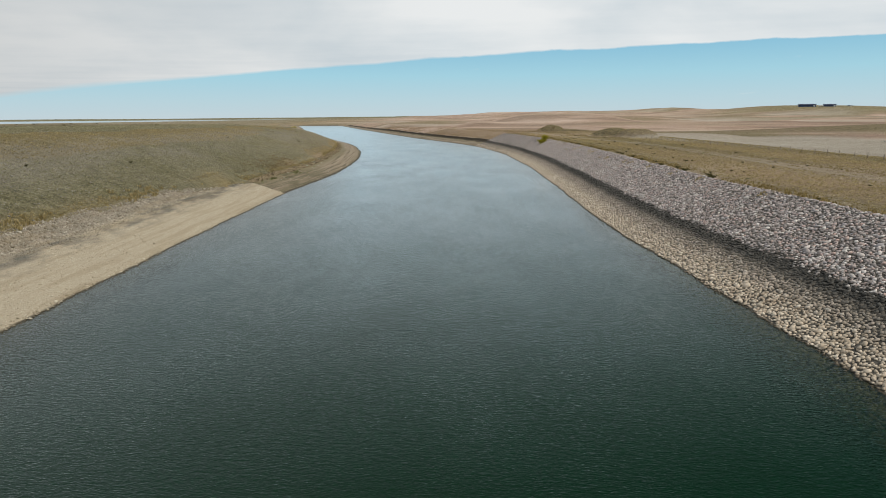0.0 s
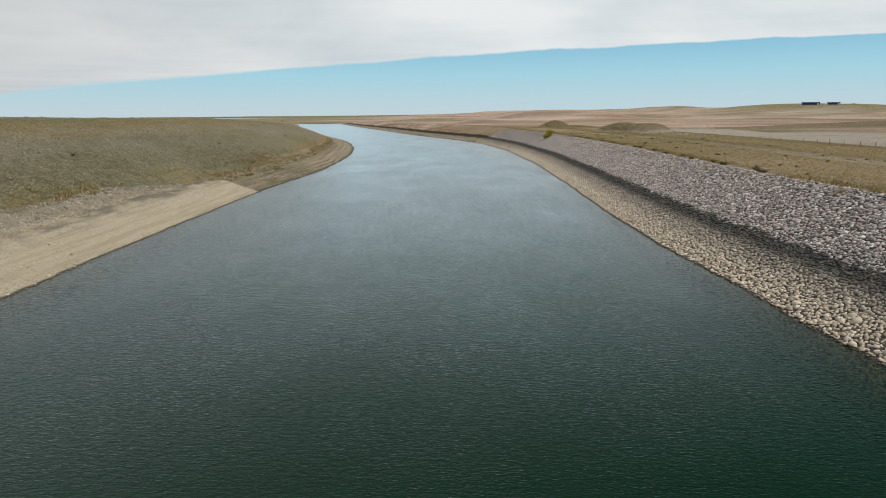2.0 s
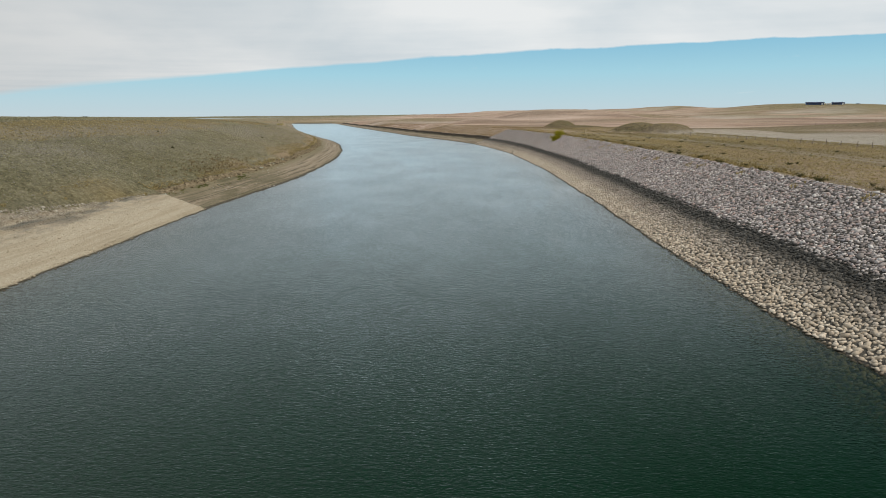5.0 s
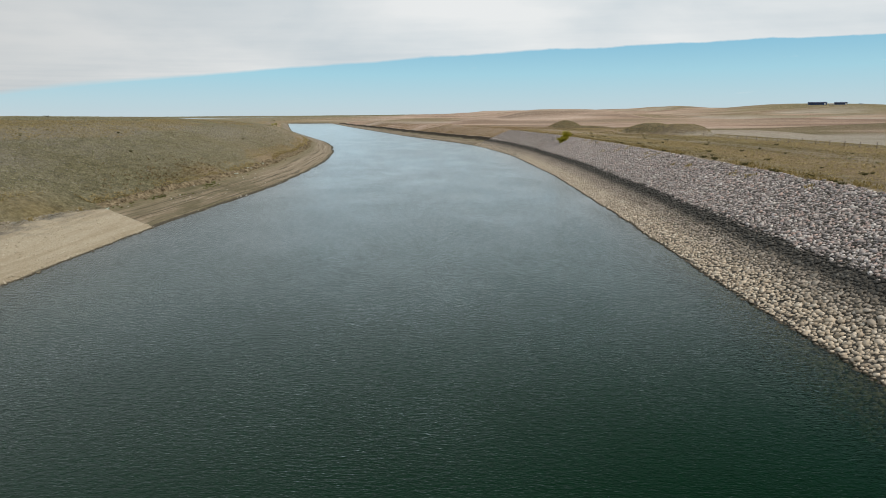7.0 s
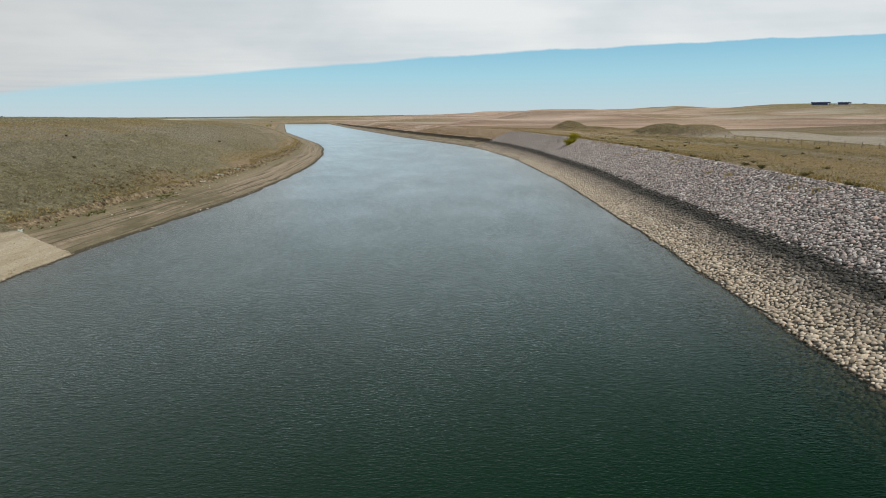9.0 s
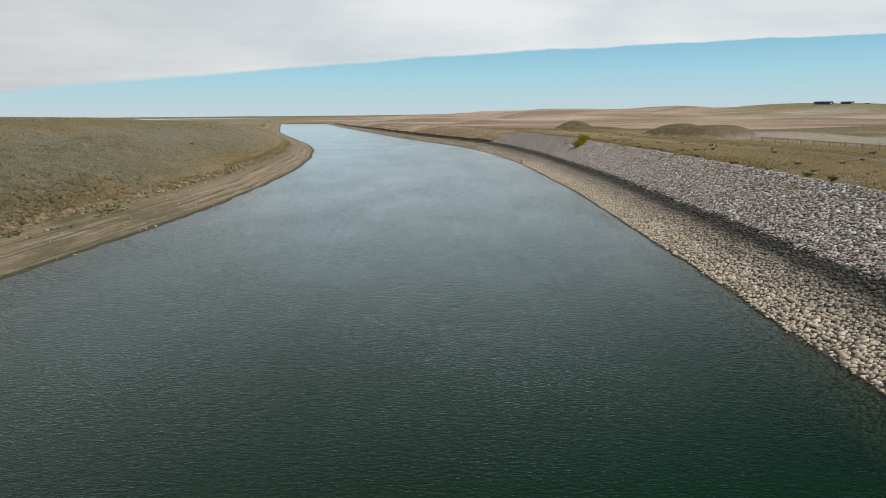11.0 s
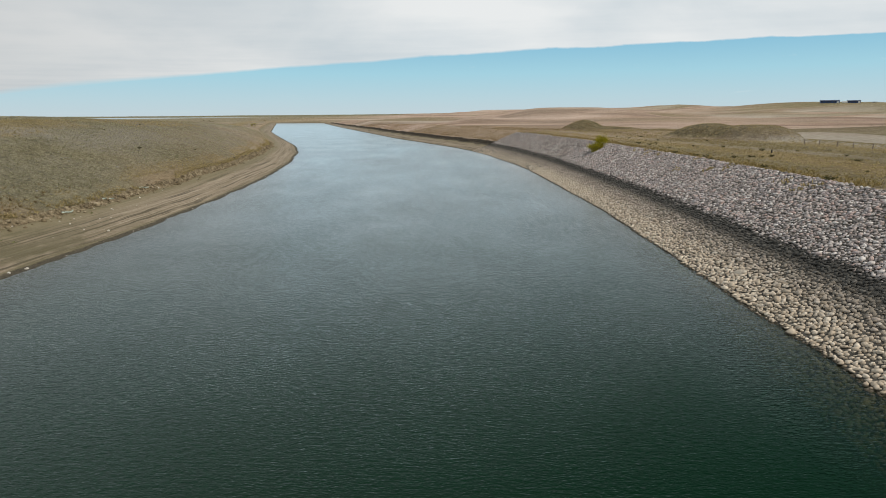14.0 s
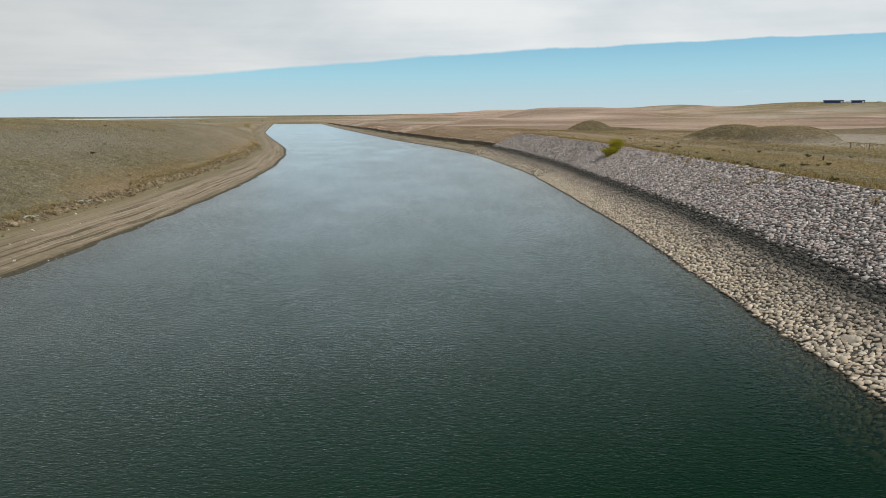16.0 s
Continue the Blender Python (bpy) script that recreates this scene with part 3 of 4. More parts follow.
def land():
    """One sheet of ground, row by row across the canal, cut along its zones into the pieces of the setting."""
    ny, nu = len(rows_y), len(out_u)
    Y = rows_y[:, None]
    xl, xr = line_l(rows_y)[:, None], line_r(rows_y)[:, None]
    kl, kr = slant(line_l, rows_y)[:, None], slant(line_r, rows_y)[:, None]
    X = np.concatenate([xl - out_u[::-1] / kl, xl + (xr - xl) * inner, xr + out_u / kr], axis=1)
    Y = np.broadcast_to(Y, X.shape)
    Z = height(X, Y)
    nc = X.shape[1]
    verts = np.stack([X, Y, Z], -1).reshape(-1, 3)
    i = (np.arange(ny - 1)[:, None] * nc + np.arange(nc - 1)).ravel()
    quads = np.stack([i, i + 1, i + nc + 1, i + nc], -1)
    mid = verts[quads].mean(1)
    mx, my = mid[:, 0], mid[:, 1]
    ul, ur = (line_l(my) - mx) * slant(line_l, my), (mx - line_r(my)) * slant(line_r, my)
    rag = 1.3 * wave_noise(mx, my, 16, 4)
    rag_r = wave_noise(mx, my, 9, 3)
    zone = np.zeros(len(quads), int)
    zone[(ul <= 0) & (ur <= 0) & (mid[:, 2] < 0.5) & (my < 1100)] = 1
    zone[(ur > 0) & (ur < RIPRAP_WIDE) & (my < RIPRAP_END)] = 2
    zone[(ul > 0) & (ul < apron_wide(mx, my)) & (my < APRON_END + 0.42 * ul)] = 3
    left_sand, right_sand = (ul > 0) & (my >= APRON_END + 0.42 * np.minimum(ul, 9)) & (my < 960), (ur > 0) & (my >= RIPRAP_END) & (my < 960)
    cut_l, cut_r = BEACH_WIDE + rag, 8.6 + 1.6 * rag_r
    zone[left_sand & (ul < cut_l)] = 4
    zone[right_sand & (ur < cut_r)] = 5
    zone[left_sand & (ul >= cut_l) & (ul < cut_l + 0.9)] = 6
    zone[right_sand & (ur >= cut_r - 1.4) & (ur < cut_r + 1.0)] = 7
    named = (("ground", GRASS, "dry olive and golden prairie grassland over low hills", "grassland"),
             ("canal_bed", SAND, "submerged silty bed of the canal", "canal bed"),
             ("embankment", BED, "earth slope beneath the cobble riprap, coloured dark as shade between the stones", "embankment"),
             ("gravel_apron", GRAVEL_BED, "pale gravel apron sloping into the canal", "gravel bank"),
             ("beach_left", SAND, "bare brown silt beach with drawdown lines", "beach"),
             ("beach_right", SAND, "narrow brown silt beach below a cut bank", "beach"),
             ("cut_bank_left", EARTH, "low crumbling pale earth bank along the beach", "earth bank"),
             ("cut_bank_right", DARK_EARTH, "damp dark earth bank above the narrow beach", "earth bank"))
    made = {}
    for k, (name, mat, label, category) in enumerate(named):
        chosen = quads[zone == k]
        used, index = np.unique(chosen, return_inverse=True)
        v = verts[used]
        ob = mesh_object(name, v, index.reshape(-1, 4), mat)
        made[name] = tagged(ob, label, category, kind="structure")
        x, y = v[:, 0], v[:, 1]
        ul_, ur_ = (line_l(y) - x) * slant(line_l, y), (x - line_r(y)) * slant(line_r, y)
        if name == "beach_left":
            seep = (1 - step(y, 132, 185)) * (0.45 + 0.55 * step(wave_noise(x, y, 10, 3), -0.5, 0.3))
            attribute(ob, "seep", seep)
            attribute(ob, "away", ul_ - 0.55 * wave_noise(y / 3, 0 * y, 9, 3) - 0.25 * wave_noise(x, y, 6, 3))
        if name == "beach_right":
            attribute(ob, "away", ur_ - 0.5 * wave_noise(x, y, 20, 3))
        if name == "gravel_apron":
            attribute(ob, "away", ul_)
        if name == "ground":
            n1, n2 = wave_noise(x, y, 22, 4), wave_noise(x, y, 60, 4)
            streak = wave_noise(x / 3.2, y, 70, 4)
            left = x < 0.5 * (line_l(y) + line_r(y))
            shelf = (~left) & (ur_ < 70) & (y < 420)
            gold = np.where(left, 0.66 * step(n1 + 1.25 * (1 - step(np.abs(ul_ - 37 - 4 * n2), 2, 14)), 0.3, 0.85) + 0.8 * (1 - step(ul_, 11.5, 16)) * step(n1, -0.5, 0.4),
                            np.where(shelf, 0.35 + 0.65 * step(0.7 * n1 + 0.9 * np.sin(ur_ / 3.2 + n2), -0.2, 0.7), 0.3))
            tan = np.where(left, 0.45 * step(y, 130, 290), np.where(shelf, 0.15 + 0.25 * step(n2, -0.1, 0.4) + 0.5 * step(y, 200, 310), 1.0 - 0.85 * np.clip(0.75 * step(streak, 0.05, 0.4) + np.exp(-((x - 860) / 300) ** 2 - ((y - 1300) / 160) ** 2) + np.exp(-((x - 258) / 90) ** 2 - ((y - 342) / 32) ** 2) + np.exp(-((x - 120) / 50) ** 2 - ((y - 330) / 40) ** 2), 0, 1)))
            tan = np.where(left & (ul_ > 90), 0.25, tan)
            tan = tan * (1 - 0.75 * left * (1 - step(np.abs(ul_ - 38 - 4 * n2), 4, 15)))
            tan = np.where(left & (y > 118), np.maximum(tan, 0.4 * (1 - step(ul_, 10.5, 14)) * step(n1, -0.3, 0.3)), tan)
            for cx, cy, rx, ry, high in SWELLS[::2]:
                tan = tan * (1 - 0.5 * (~left) * np.exp(-((x - cx) / rx) ** 2 - ((y - cy + 0.4 * ry) / ry) ** 2) * step(n2, -0.7, 0.1))
            turn = step(y, 800, 1000)
            across = step(x - 0.5 * (line_l(y) + line_r(y)) + 90 * n2, -120, 200)
            tan = tan * (1 - turn) + turn * (0.25 * (1 - across) + across * np.where(left, 0.8, tan))
            # hills keep their olive grass; the flats between them are bleached
            rise = far_right(x, y)
            hilly = (~left) * step(ur_, 60, 90) * step(rise - 0.012 * (y - 200) + 1.2 * n2, 2.0, 7.5) * step(y, 330, 480)
            tan = tan * (1 - 0.4 * hilly)
            heap = step(mound(x, y, 68.2, 237, 10.0, 12, 3.1, 1.9) + 0.25 * n1, 0.15, 0.5)
            heap_2 = step(mound(x, y, 73.0, 226, 7.8, 13, 2.8, 3.2) + 0.25 * n1, 0.15, 0.5)
            heap_3 = step(mound(x, y, 56.5, 312, 8.0, 9, 3.4, 1.5) + mound(x, y, 66, 316, 16, 7, 1.3) + 0.2 * n1, 0.2, 0.7)
            hollow = np.clip(1.5 * np.exp(-((x - 122) / 21) ** 2 - ((y - 294) / 22) ** 2), 0, 1) * (~left)
            for where, g, t in ((heap_2, 0.2, 0.35), (heap, 0.15, 0.08), (heap_3, 0.2, 0.15), (hollow, 0.3, 0.05)):
                gold, tan = gold * (1 - where) + g * where, tan * (1 - where) + t * where
            gold, tan = np.where(left & (y > 4000), 0.0, gold), np.where(left & (y > 4000), 0.0, tan)
            fence_x = 91.0 - 0.137 * y
            pale = (~left) * step(x - fence_x, 4 + 4 * n1, 14 + 6 * n1) * (1 - step(x - fence_x, 100 + 30 * n2, 140 + 30 * n2)) * step(y, 60, 110) * (1 - step(y + 14 * n2, 250, 290)) * (1 - step(height(x, y), 7.4, 8.3))
            pale = np.maximum(pale, (~left) * across * 0.8 * step(wave_noise(x / 4, y + 300, 90, 3), 0.2, 0.55) * step(y, 260, 420))
            pale = pale * (1 - 0.9 * hollow) * (1 - 0.8 * hilly)
            rut_at = RIPRAP_WIDE + 19 - 7 * step(y, 170, 222) + 1.2 * wave_noise(y, 0 * y, 40, 2)
            rut = shelf * (np.exp(-((ur_ - rut_at) / 0.55) ** 2) + np.exp(-((ur_ - rut_at - 2.2) / 0.55) ** 2) + 0.3 * np.exp(-((ur_ - rut_at - 1) / 2.4) ** 2)) * (0.75 + 0.5 * n1)
            spoil = np.maximum(np.maximum(0.9 * heap, 0.4 * heap_2), np.maximum(0.75 * heap_3, 0.85 * hollow))
            spoil = np.maximum(spoil, 0.75 * np.exp(-((x - 215) / 80) ** 2 - ((y - 345 + 12 * n2) / 34) ** 2)) * (~left)
            for key, value in (("spoil", spoil), ("gold", gold), ("tan", tan), ("pale", pale), ("rut", np.clip(rut, 0, 1)), ("stony", left * (y < 600) * (0.35 + 0.65 * step(ul_, 17, 24)) * (1 - step(ul_, 32, 42)))):
                attribute(ob, key, np.clip(value, 0, 1))
    return made


setting = land()


def water():
    ys = rows_y[rows_y < 1100]
    inset = np.concatenate([[-6, -3], spread((-1.5, 4, 0.5)), [5, 7, 10]])
    xl, xr = line_l(ys)[:, None], line_r(ys)[:, None]
    X = np.concatenate([xl + inset, xl + (xr - xl) * np.array([0.4, 0.5, 0.6]), xr - inset[::-1]], axis=1)
    Y = np.broadcast_to(ys[:, None], X.shape)
    nc = X.shape[1]
    i = (np.arange(len(ys) - 1)[:, None] * nc + np.arange(nc - 1)).ravel()
    ob = mesh_object("water", np.stack([X, Y, 0 * X], -1).reshape(-1, 3), np.stack([i, i + 1, i + nc + 1, i + nc], -1), WATER)
    attribute(ob, "depth", np.maximum(0, -height(X, Y)).ravel())
    tagged(ob, "calm green canal water with fine wind ripples", "canal water", kind="structure")
    lake = mesh_object("lake", [(-4900, 1150, -0.3), (-380, 1150, -0.3), (-380, 4700, -0.3), (-4900, 4700, -0.3)], [(0, 1, 2, 3)], WATER)
    attribute(lake, "depth", [6] * 4)
    tagged(lake, "distant pale lake beyond the grassy rise", "lake", kind="structure")


water()

# ---- things ----
def bm_mesh(name, bm, mat, smooth=False):
    me = bpy.data.meshes.new(name)
    bmesh.ops.recalc_face_normals(bm, faces=bm.faces)
    bm.to_mesh(me)
    bm.free()
    me.materials.append(mat)
    if smooth:
        for p in me.polygons:
            p.use_smooth = True
    return me


def part(name, bm, mat, parent, label="", smooth=False):
    ob = new(name, bm_mesh(name, bm, mat, smooth))
    ob.parent = parent
    return tagged(ob, label)


def box(bm, x0, y0, z0, x1, y1, z1, bevel=0.0):
    made = bmesh.ops.create_cube(bm, size=1, matrix=Matrix.Translation(((x0 + x1) / 2, (y0 + y1) / 2, (z0 + z1) / 2)) @ Matrix.Diagonal((x1 - x0, y1 - y0, z1 - z0, 1)))
    if bevel:
        edges = list({e for v in made["verts"] for e in v.link_edges})
        bmesh.ops.bevel(bm, geom=edges, offset=bevel, segments=1, affect="EDGES", clamp_overlap=True)


def rod(bm, a, b, r0, r1, sides=7):
    a, b = Vector(a), Vector(b)
    m = Matrix.Translation((a + b) / 2) @ (b - a).to_track_quat("Z", "Y").to_matrix().to_4x4()
    bmesh.ops.create_cone(bm, cap_ends=True, segments=sides, radius1=r0, radius2=r1, depth=(b - a).length, matrix=m)


def ground_at(x, y):
    return float(height(np.array([x]), np.array([y]))[0])


def stand(name, x, y, turn=0.0, sink=0.0):
    ob = new(name)
    ob.matrix_world = pose(x, y, ground_at(x, y) - sink, 0, 0, turn)
    return ob


# willow bushes among the riprap
def bush(name, x, y, high, wide, leaves, seed, label):
    rnd = random.Random(seed)
    root = stand(name, x, y, sink=0.05)
    stems = bmesh.new()
    tips = []
    for k in range(9):
        turn, lean = rnd.uniform(0, 6.28), rnd.uniform(0.05, 0.5)
        foot = Vector((rnd.uniform(-0.15, 0.15), rnd.uniform(-0.15, 0.15), -0.15))
        top = Vector((math.cos(turn) * lean * wide, math.sin(turn) * lean * wide, high * rnd.uniform(0.62, 0.95)))
        knee = foot.lerp(top, 0.5) + Vector((rnd.uniform(-0.1, 0.1), rnd.uniform(-0.1, 0.1), 0.1))
        rod(stems, foot, knee, 0.04, 0.026, 5), rod(stems, knee, top, 0.026, 0.008, 5)
        for j in range(4):
            s = knee.lerp(top, rnd.uniform(0, 0.8))
            t = s + Vector((rnd.uniform(-1, 1) * wide * 0.25, rnd.uniform(-1, 1) * wide * 0.25, rnd.uniform(0.1, 0.35) * high))
            rod(stems, s, t, 0.012, 0.004, 4)
            tips.append((s, t))
        tips.append((knee, top))
        tips.extend([(foot, knee)] * 2)
    part("stems", stems, BARK, root)
    crown = bmesh.new()
    for k in range(leaves):
        s, t = rnd.choice(tips)
        p = s.lerp(t, rnd.uniform(0.1, 1.1)) + Vector((rnd.gauss(0, 0.13) * wide, rnd.gauss(0, 0.13) * wide, rnd.gauss(0, 0.07) * high))
        p.z = max(p.z, 0.1)
        size = rnd.uniform(0.05, 0.12)
        m = Matrix.Translation(p) @ Euler((rnd.uniform(0, 6.3), rnd.uniform(0, 6.3), rnd.uniform(0, 6.3))).to_matrix().to_4x4()
        v = [crown.verts.new(m @ Vector(c)) for c in ((0, -size, 0), (size * 0.45, 0, size * 0.15), (0, size, 0), (-size * 0.45, 0, size * 0.15))]
        crown.faces.new(v)
    part("crown", crown, WILLOW_LEAF, root)
    tagged(root, label, "bush")


bush("willow_bush", 36.9, 216.0, 2.5, 2.6, 4200, 3, "yellow-green willow bush growing out of the cobbles")
bush("willow_bush", 35.6, 215.5, 1.8, 2.3, 2400, 4, "low yellow-green willow bush beside a taller one")


bush("willow_bush", -143.0, 575.0, 3.2, 4.0, 900, 5, "green willow thicket on the far bank")
bush("willow_bush", -150.0, 590.0, 2.6, 3.6, 800, 6, "low green willow thicket near the far bank")


# sagebrush
def shrub_master(seed, wide, high, mat):
    rnd = random.Random(seed)
    stems, leaves = bmesh.new(), bmesh.new()
    for k in range(7):
        turn = rnd.uniform(0, 6.28)
        tip = Vector((math.cos(turn) * wide * 0.4, math.sin(turn) * wide * 0.4, high * rnd.uniform(0.5, 0.9)))
        rod(stems, (0, 0, -0.1), tip, 0.02, 0.006, 4)
        for j in range(26):
            p = Vector((0, 0, 0.05)).lerp(tip, rnd.uniform(0.3, 1.1)) + Vector((rnd.gauss(0, wide * 0.13), rnd.gauss(0, wide * 0.13), rnd.gauss(0, high * 0.1)))
            p.z = max(0.03, p.z)
            s = rnd.uniform(0.05, 0.11)
            m = Matrix.Translation(p) @ Euler((rnd.uniform(0, 6.3), rnd.uniform(0, 6.3), 0)).to_matrix().to_4x4()
            leaves.faces.new([leaves.verts.new(m @ Vector(c)) for c in ((0, -s, 0), (s * 0.6, 0, 0.02), (0, s, 0), (-s * 0.6, 0, 0.02))])
    return bm_mesh("stems", stems, BARK), bm_mesh("foliage", leaves, mat)


SHRUBS = [shrub_master(20, 0.9, 0.55, SHRUB_LEAF), shrub_master(21, 1.2, 0.7, SHRUB_LEAF), shrub_master(22, 0.7, 0.45, SAGE_BLADE), shrub_master(23, 1.5, 0.6, SHRUB_LEAF)]
SHRUB_LABELS = ("small dark sagebrush on the dry grass shelf", "rounded dark sagebrush among dry grass", "small grey-green sage clump in dry grass", "wide low dark shrub among dry grass")


def shrub(x, y, kind, size, turn, group):
    root = stand("sagebrush", x, y, turn)
    root.scale = (size, size, size)
    for data, name in zip(SHRUBS[kind], ("stems", "foliage")):
        ob = new(name, data)
        ob.parent = root
    tagged(root, SHRUB_LABELS[kind], "shrub", group)


rnd = random.Random(5)
for k in range(85):
    y = rnd.uniform(55, 250)
    u = RIPRAP_WIDE + abs(rnd.gauss(0, 1)) * 11 + rnd.uniform(1.0, 6)
    shrub(float(line_r(y)) + u, y, rnd.randrange(4), rnd.uniform(0.25, 0.65), rnd.uniform(0, 360), "sagebrush on the grass shelf")
for k in range(26):
    y = rnd.uniform(75, 200)
    shrub(float(line_r(y)) + RIPRAP_WIDE + rnd.uniform(0.2, 1.3), y, rnd.choice((1, 3)), rnd.uniform(0.4, 0.8), rnd.uniform(0, 360), "shrubs along the top of the riprap")
for k in range(34):
    y = rnd.uniform(110, 330)
    shrub(float(line_l(y)) - rnd.uniform(62, 150), y, rnd.choice((0, 1, 3)), rnd.uniform(0.4, 0.85), rnd.uniform(0, 360), "sagebrush on the grassy rise")
for k in range(26):
    y = rnd.uniform(60, 260)
    shrub(float(line_l(y)) - rnd.uniform(13, 36), y, rnd.choice((0, 2, 2)), rnd.uniform(0.4, 0.8), rnd.uniform(0, 360), "sagebrush on the grassy slope")


# fences of wooden posts and wire
def fence(knots, gap, high, label, wires):
    ys, xs = np.array(knots, float).T
    length = np.concatenate([[0], np.cumsum(np.hypot(np.diff(xs), np.diff(ys)))])
    root = new("fence")
    rnd = random.Random(int(length[-1]))
    tops, spots = [], np.arange(0, length[-1], gap)
    shapes = []
    for k in range(3):
        bm = bmesh.new()
        r = (0.07, 0.085, 0.06)[k]
        rod(bm, (0, 0, -0.3), (0.02, 0, high * (1.0, 0.94, 1.06)[k]), r, r * 0.9, 8)
        bmesh.ops.bevel(bm, geom=[e for e in bm.edges if e.verts[0].co.z > 0.5 and e.verts[1].co.z > 0.5], offset=0.015, segments=1, affect="EDGES")
        shapes.append(bm_mesh("post", bm, POST_WOOD))
    for s in spots:
        s = s + rnd.uniform(-0.25, 0.25)
        x, y = float(np.interp(s, length, xs)), float(np.interp(s, length, ys))
        z = ground_at(x, y)
        ob = new("post", shapes[rnd.randrange(3)])
        ob.matrix_world = pose(x, y, z, rnd.uniform(-3, 3), rnd.uniform(-4, 4), rnd.uniform(0, 360))
        ob.parent = root
        tops.append(Vector((x, y, z)))
    for k in range(wires):
        bm = bmesh.new()
        for a, b in zip(tops, tops[1:]):
            lift = Vector((0, 0, high * (0.28 + 0.62 * k / max(1, wires - 1))))
            rod(bm, a + lift, b + lift, 0.009, 0.009, 3)
        part("wire", bm, WIRE, root)
    tagged(root, label, "fence")


fence(((40, 84), (104, 78.3), (122, 77.0), (160, 73.2), (203, 68.9)), 3.6, 1.0, "weathered wooden post fence with sagging wire", 4)
fence(((352, 190), (378, 262)), 7.0, 1.0, "distant line of thin fence posts on the prairie", 2)

bm = bmesh.new()
box(bm, -0.07, -0.07, -0.2, 0.07, 0.07, 0.55, 0.015)
marker = stand("marker_post", 53.0, 183.0)
part("post", bm, plain("dark stained timber", (0.03, 0.027, 0.025)), marker)
tagged(marker, "short dark timber marker post standing in dry grass", "marker post")

bm = bmesh.new()
rod(bm, (0, 0, -0.5), (0, 0, 5.5), 0.22, 0.16, 8)
pole = stand("utility_pole", -7.0, 1500.0)
part("pole", bm, POST_WOOD, pole)
bm = bmesh.new()
box(bm, -1.1, -0.1, 4.7, 1.1, 0.1, 4.95, 0.01)
part("crossarm", bm, POST_WOOD, pole)
tagged(pole, "lone weathered wooden pole far off on the prairie", "utility pole")


# long barns on the hill
def barn(x, y, turn, long, deep, eave, ridge, doors, label):
    root = stand("barn", x, y, turn, 0.3)
    bm = bmesh.new()
    box(bm, -long / 2, -deep / 2, 0, long / 2, deep / 2, eave)
    gable = [bm.verts.new(v) for v in ((-long / 2, -deep / 2, eave), (-long / 2, deep / 2, eave), (-long / 2, 0, ridge), (long / 2, -deep / 2, eave), (long / 2, deep / 2, eave), (long / 2, 0, ridge))]
    bm.faces.new(gable[:3]), bm.faces.new(gable[3:])
    part("wall", bm, BLUE_SHEET, root)
    bm = bmesh.new()
    for side in (-1, 1):
        low, top, th = side * (deep / 2 + 0.6), 0.0, 0.25
        q = [bm.verts.new(v) for v in ((-long / 2 - 0.6, low, eave - 0.15), (long / 2 + 0.6, low, eave - 0.15), (long / 2 + 0.6, top, ridge + 0.1), (-long / 2 - 0.6, top, ridge + 0.1))]
        f = bm.faces.new(q)
        ext = bmesh.ops.extrude_face_region(bm, geom=[f])
        bmesh.ops.translate(bm, vec=(0, 0, th), verts=[v for v in ext["geom"] if isinstance(v, bmesh.types.BMVert)])
    part("roof", bm, ROOF_SHEET, root)
    for k in range(doors):
        at = -long / 2 + long * (k + 0.5) / doors
        bm = bmesh.new()
        box(bm, at - 1.6, -deep / 2 - 0.12, 0.3, at + 1.6, -deep / 2 + 0.02, 3.4, 0.03)
        part("door", bm, WHITE_SHEET if k == doors - 1 else ROOF_SHEET, root)
    for k in range(doors + 1):
        at = -long / 2 + 1.5 + (long - 3) * k / doors
        bm = bmesh.new()
        box(bm, at - 0.8, -deep / 2 - 0.08, eave - 1.7, at + 0.8, -deep / 2 + 0.02, eave - 0.7, 0.03)
        window = part("window", bm, WHITE_SHEET if k == doors else ROOF_SHEET, root)
        bm = bmesh.new()
        box(bm, at - 0.66, -deep / 2 - 0.11, eave - 1.56, at + 0.66, -deep / 2 - 0.085, eave - 0.84)
        part("pane", bm, GLASS, window)
    tagged(root, label, "barn")


barn(783, 1292, -25, 32, 12, 4.2, 5.4, 5, "long dark blue metal barn on a hilltop")
barn(837, 1300, -25, 22, 10, 3.9, 5.0, 4, "shorter dark blue metal barn beside another")
barn(893, 1318, -25, 7, 6, 2.4, 3.2, 2, "small dark blue metal shed on the ridge")
TYRE = plain("black rubber", (0.02, 0.02, 0.02))
bm = bmesh.new()
box(bm, -4.2, -1.3, 0.7, 4.2, 1.3, 3.3, 0.12)
van = stand("trailer", 808, 1284, -20)
part("body", bm, WHITE_SHEET, van)
for k, at in enumerate((-2.6, -1.5, 2.4)):
    for side in (-1.2, 1.2):
        bm = bmesh.new()
        rod(bm, (at, side - 0.12, 0.45), (at, side + 0.12, 0.45), 0.45, 0.45, 12)
        wheel = part("wheel", bm, TYRE, van)
        bm = bmesh.new()
        rod(bm, (at, side - 0.135, 0.45), (at, side + 0.135, 0.45), 0.24, 0.24, 10)
        part("rim", bm, WHITE_SHEET, wheel)
tagged(van, "white box trailer parked between two barns", "trailer")


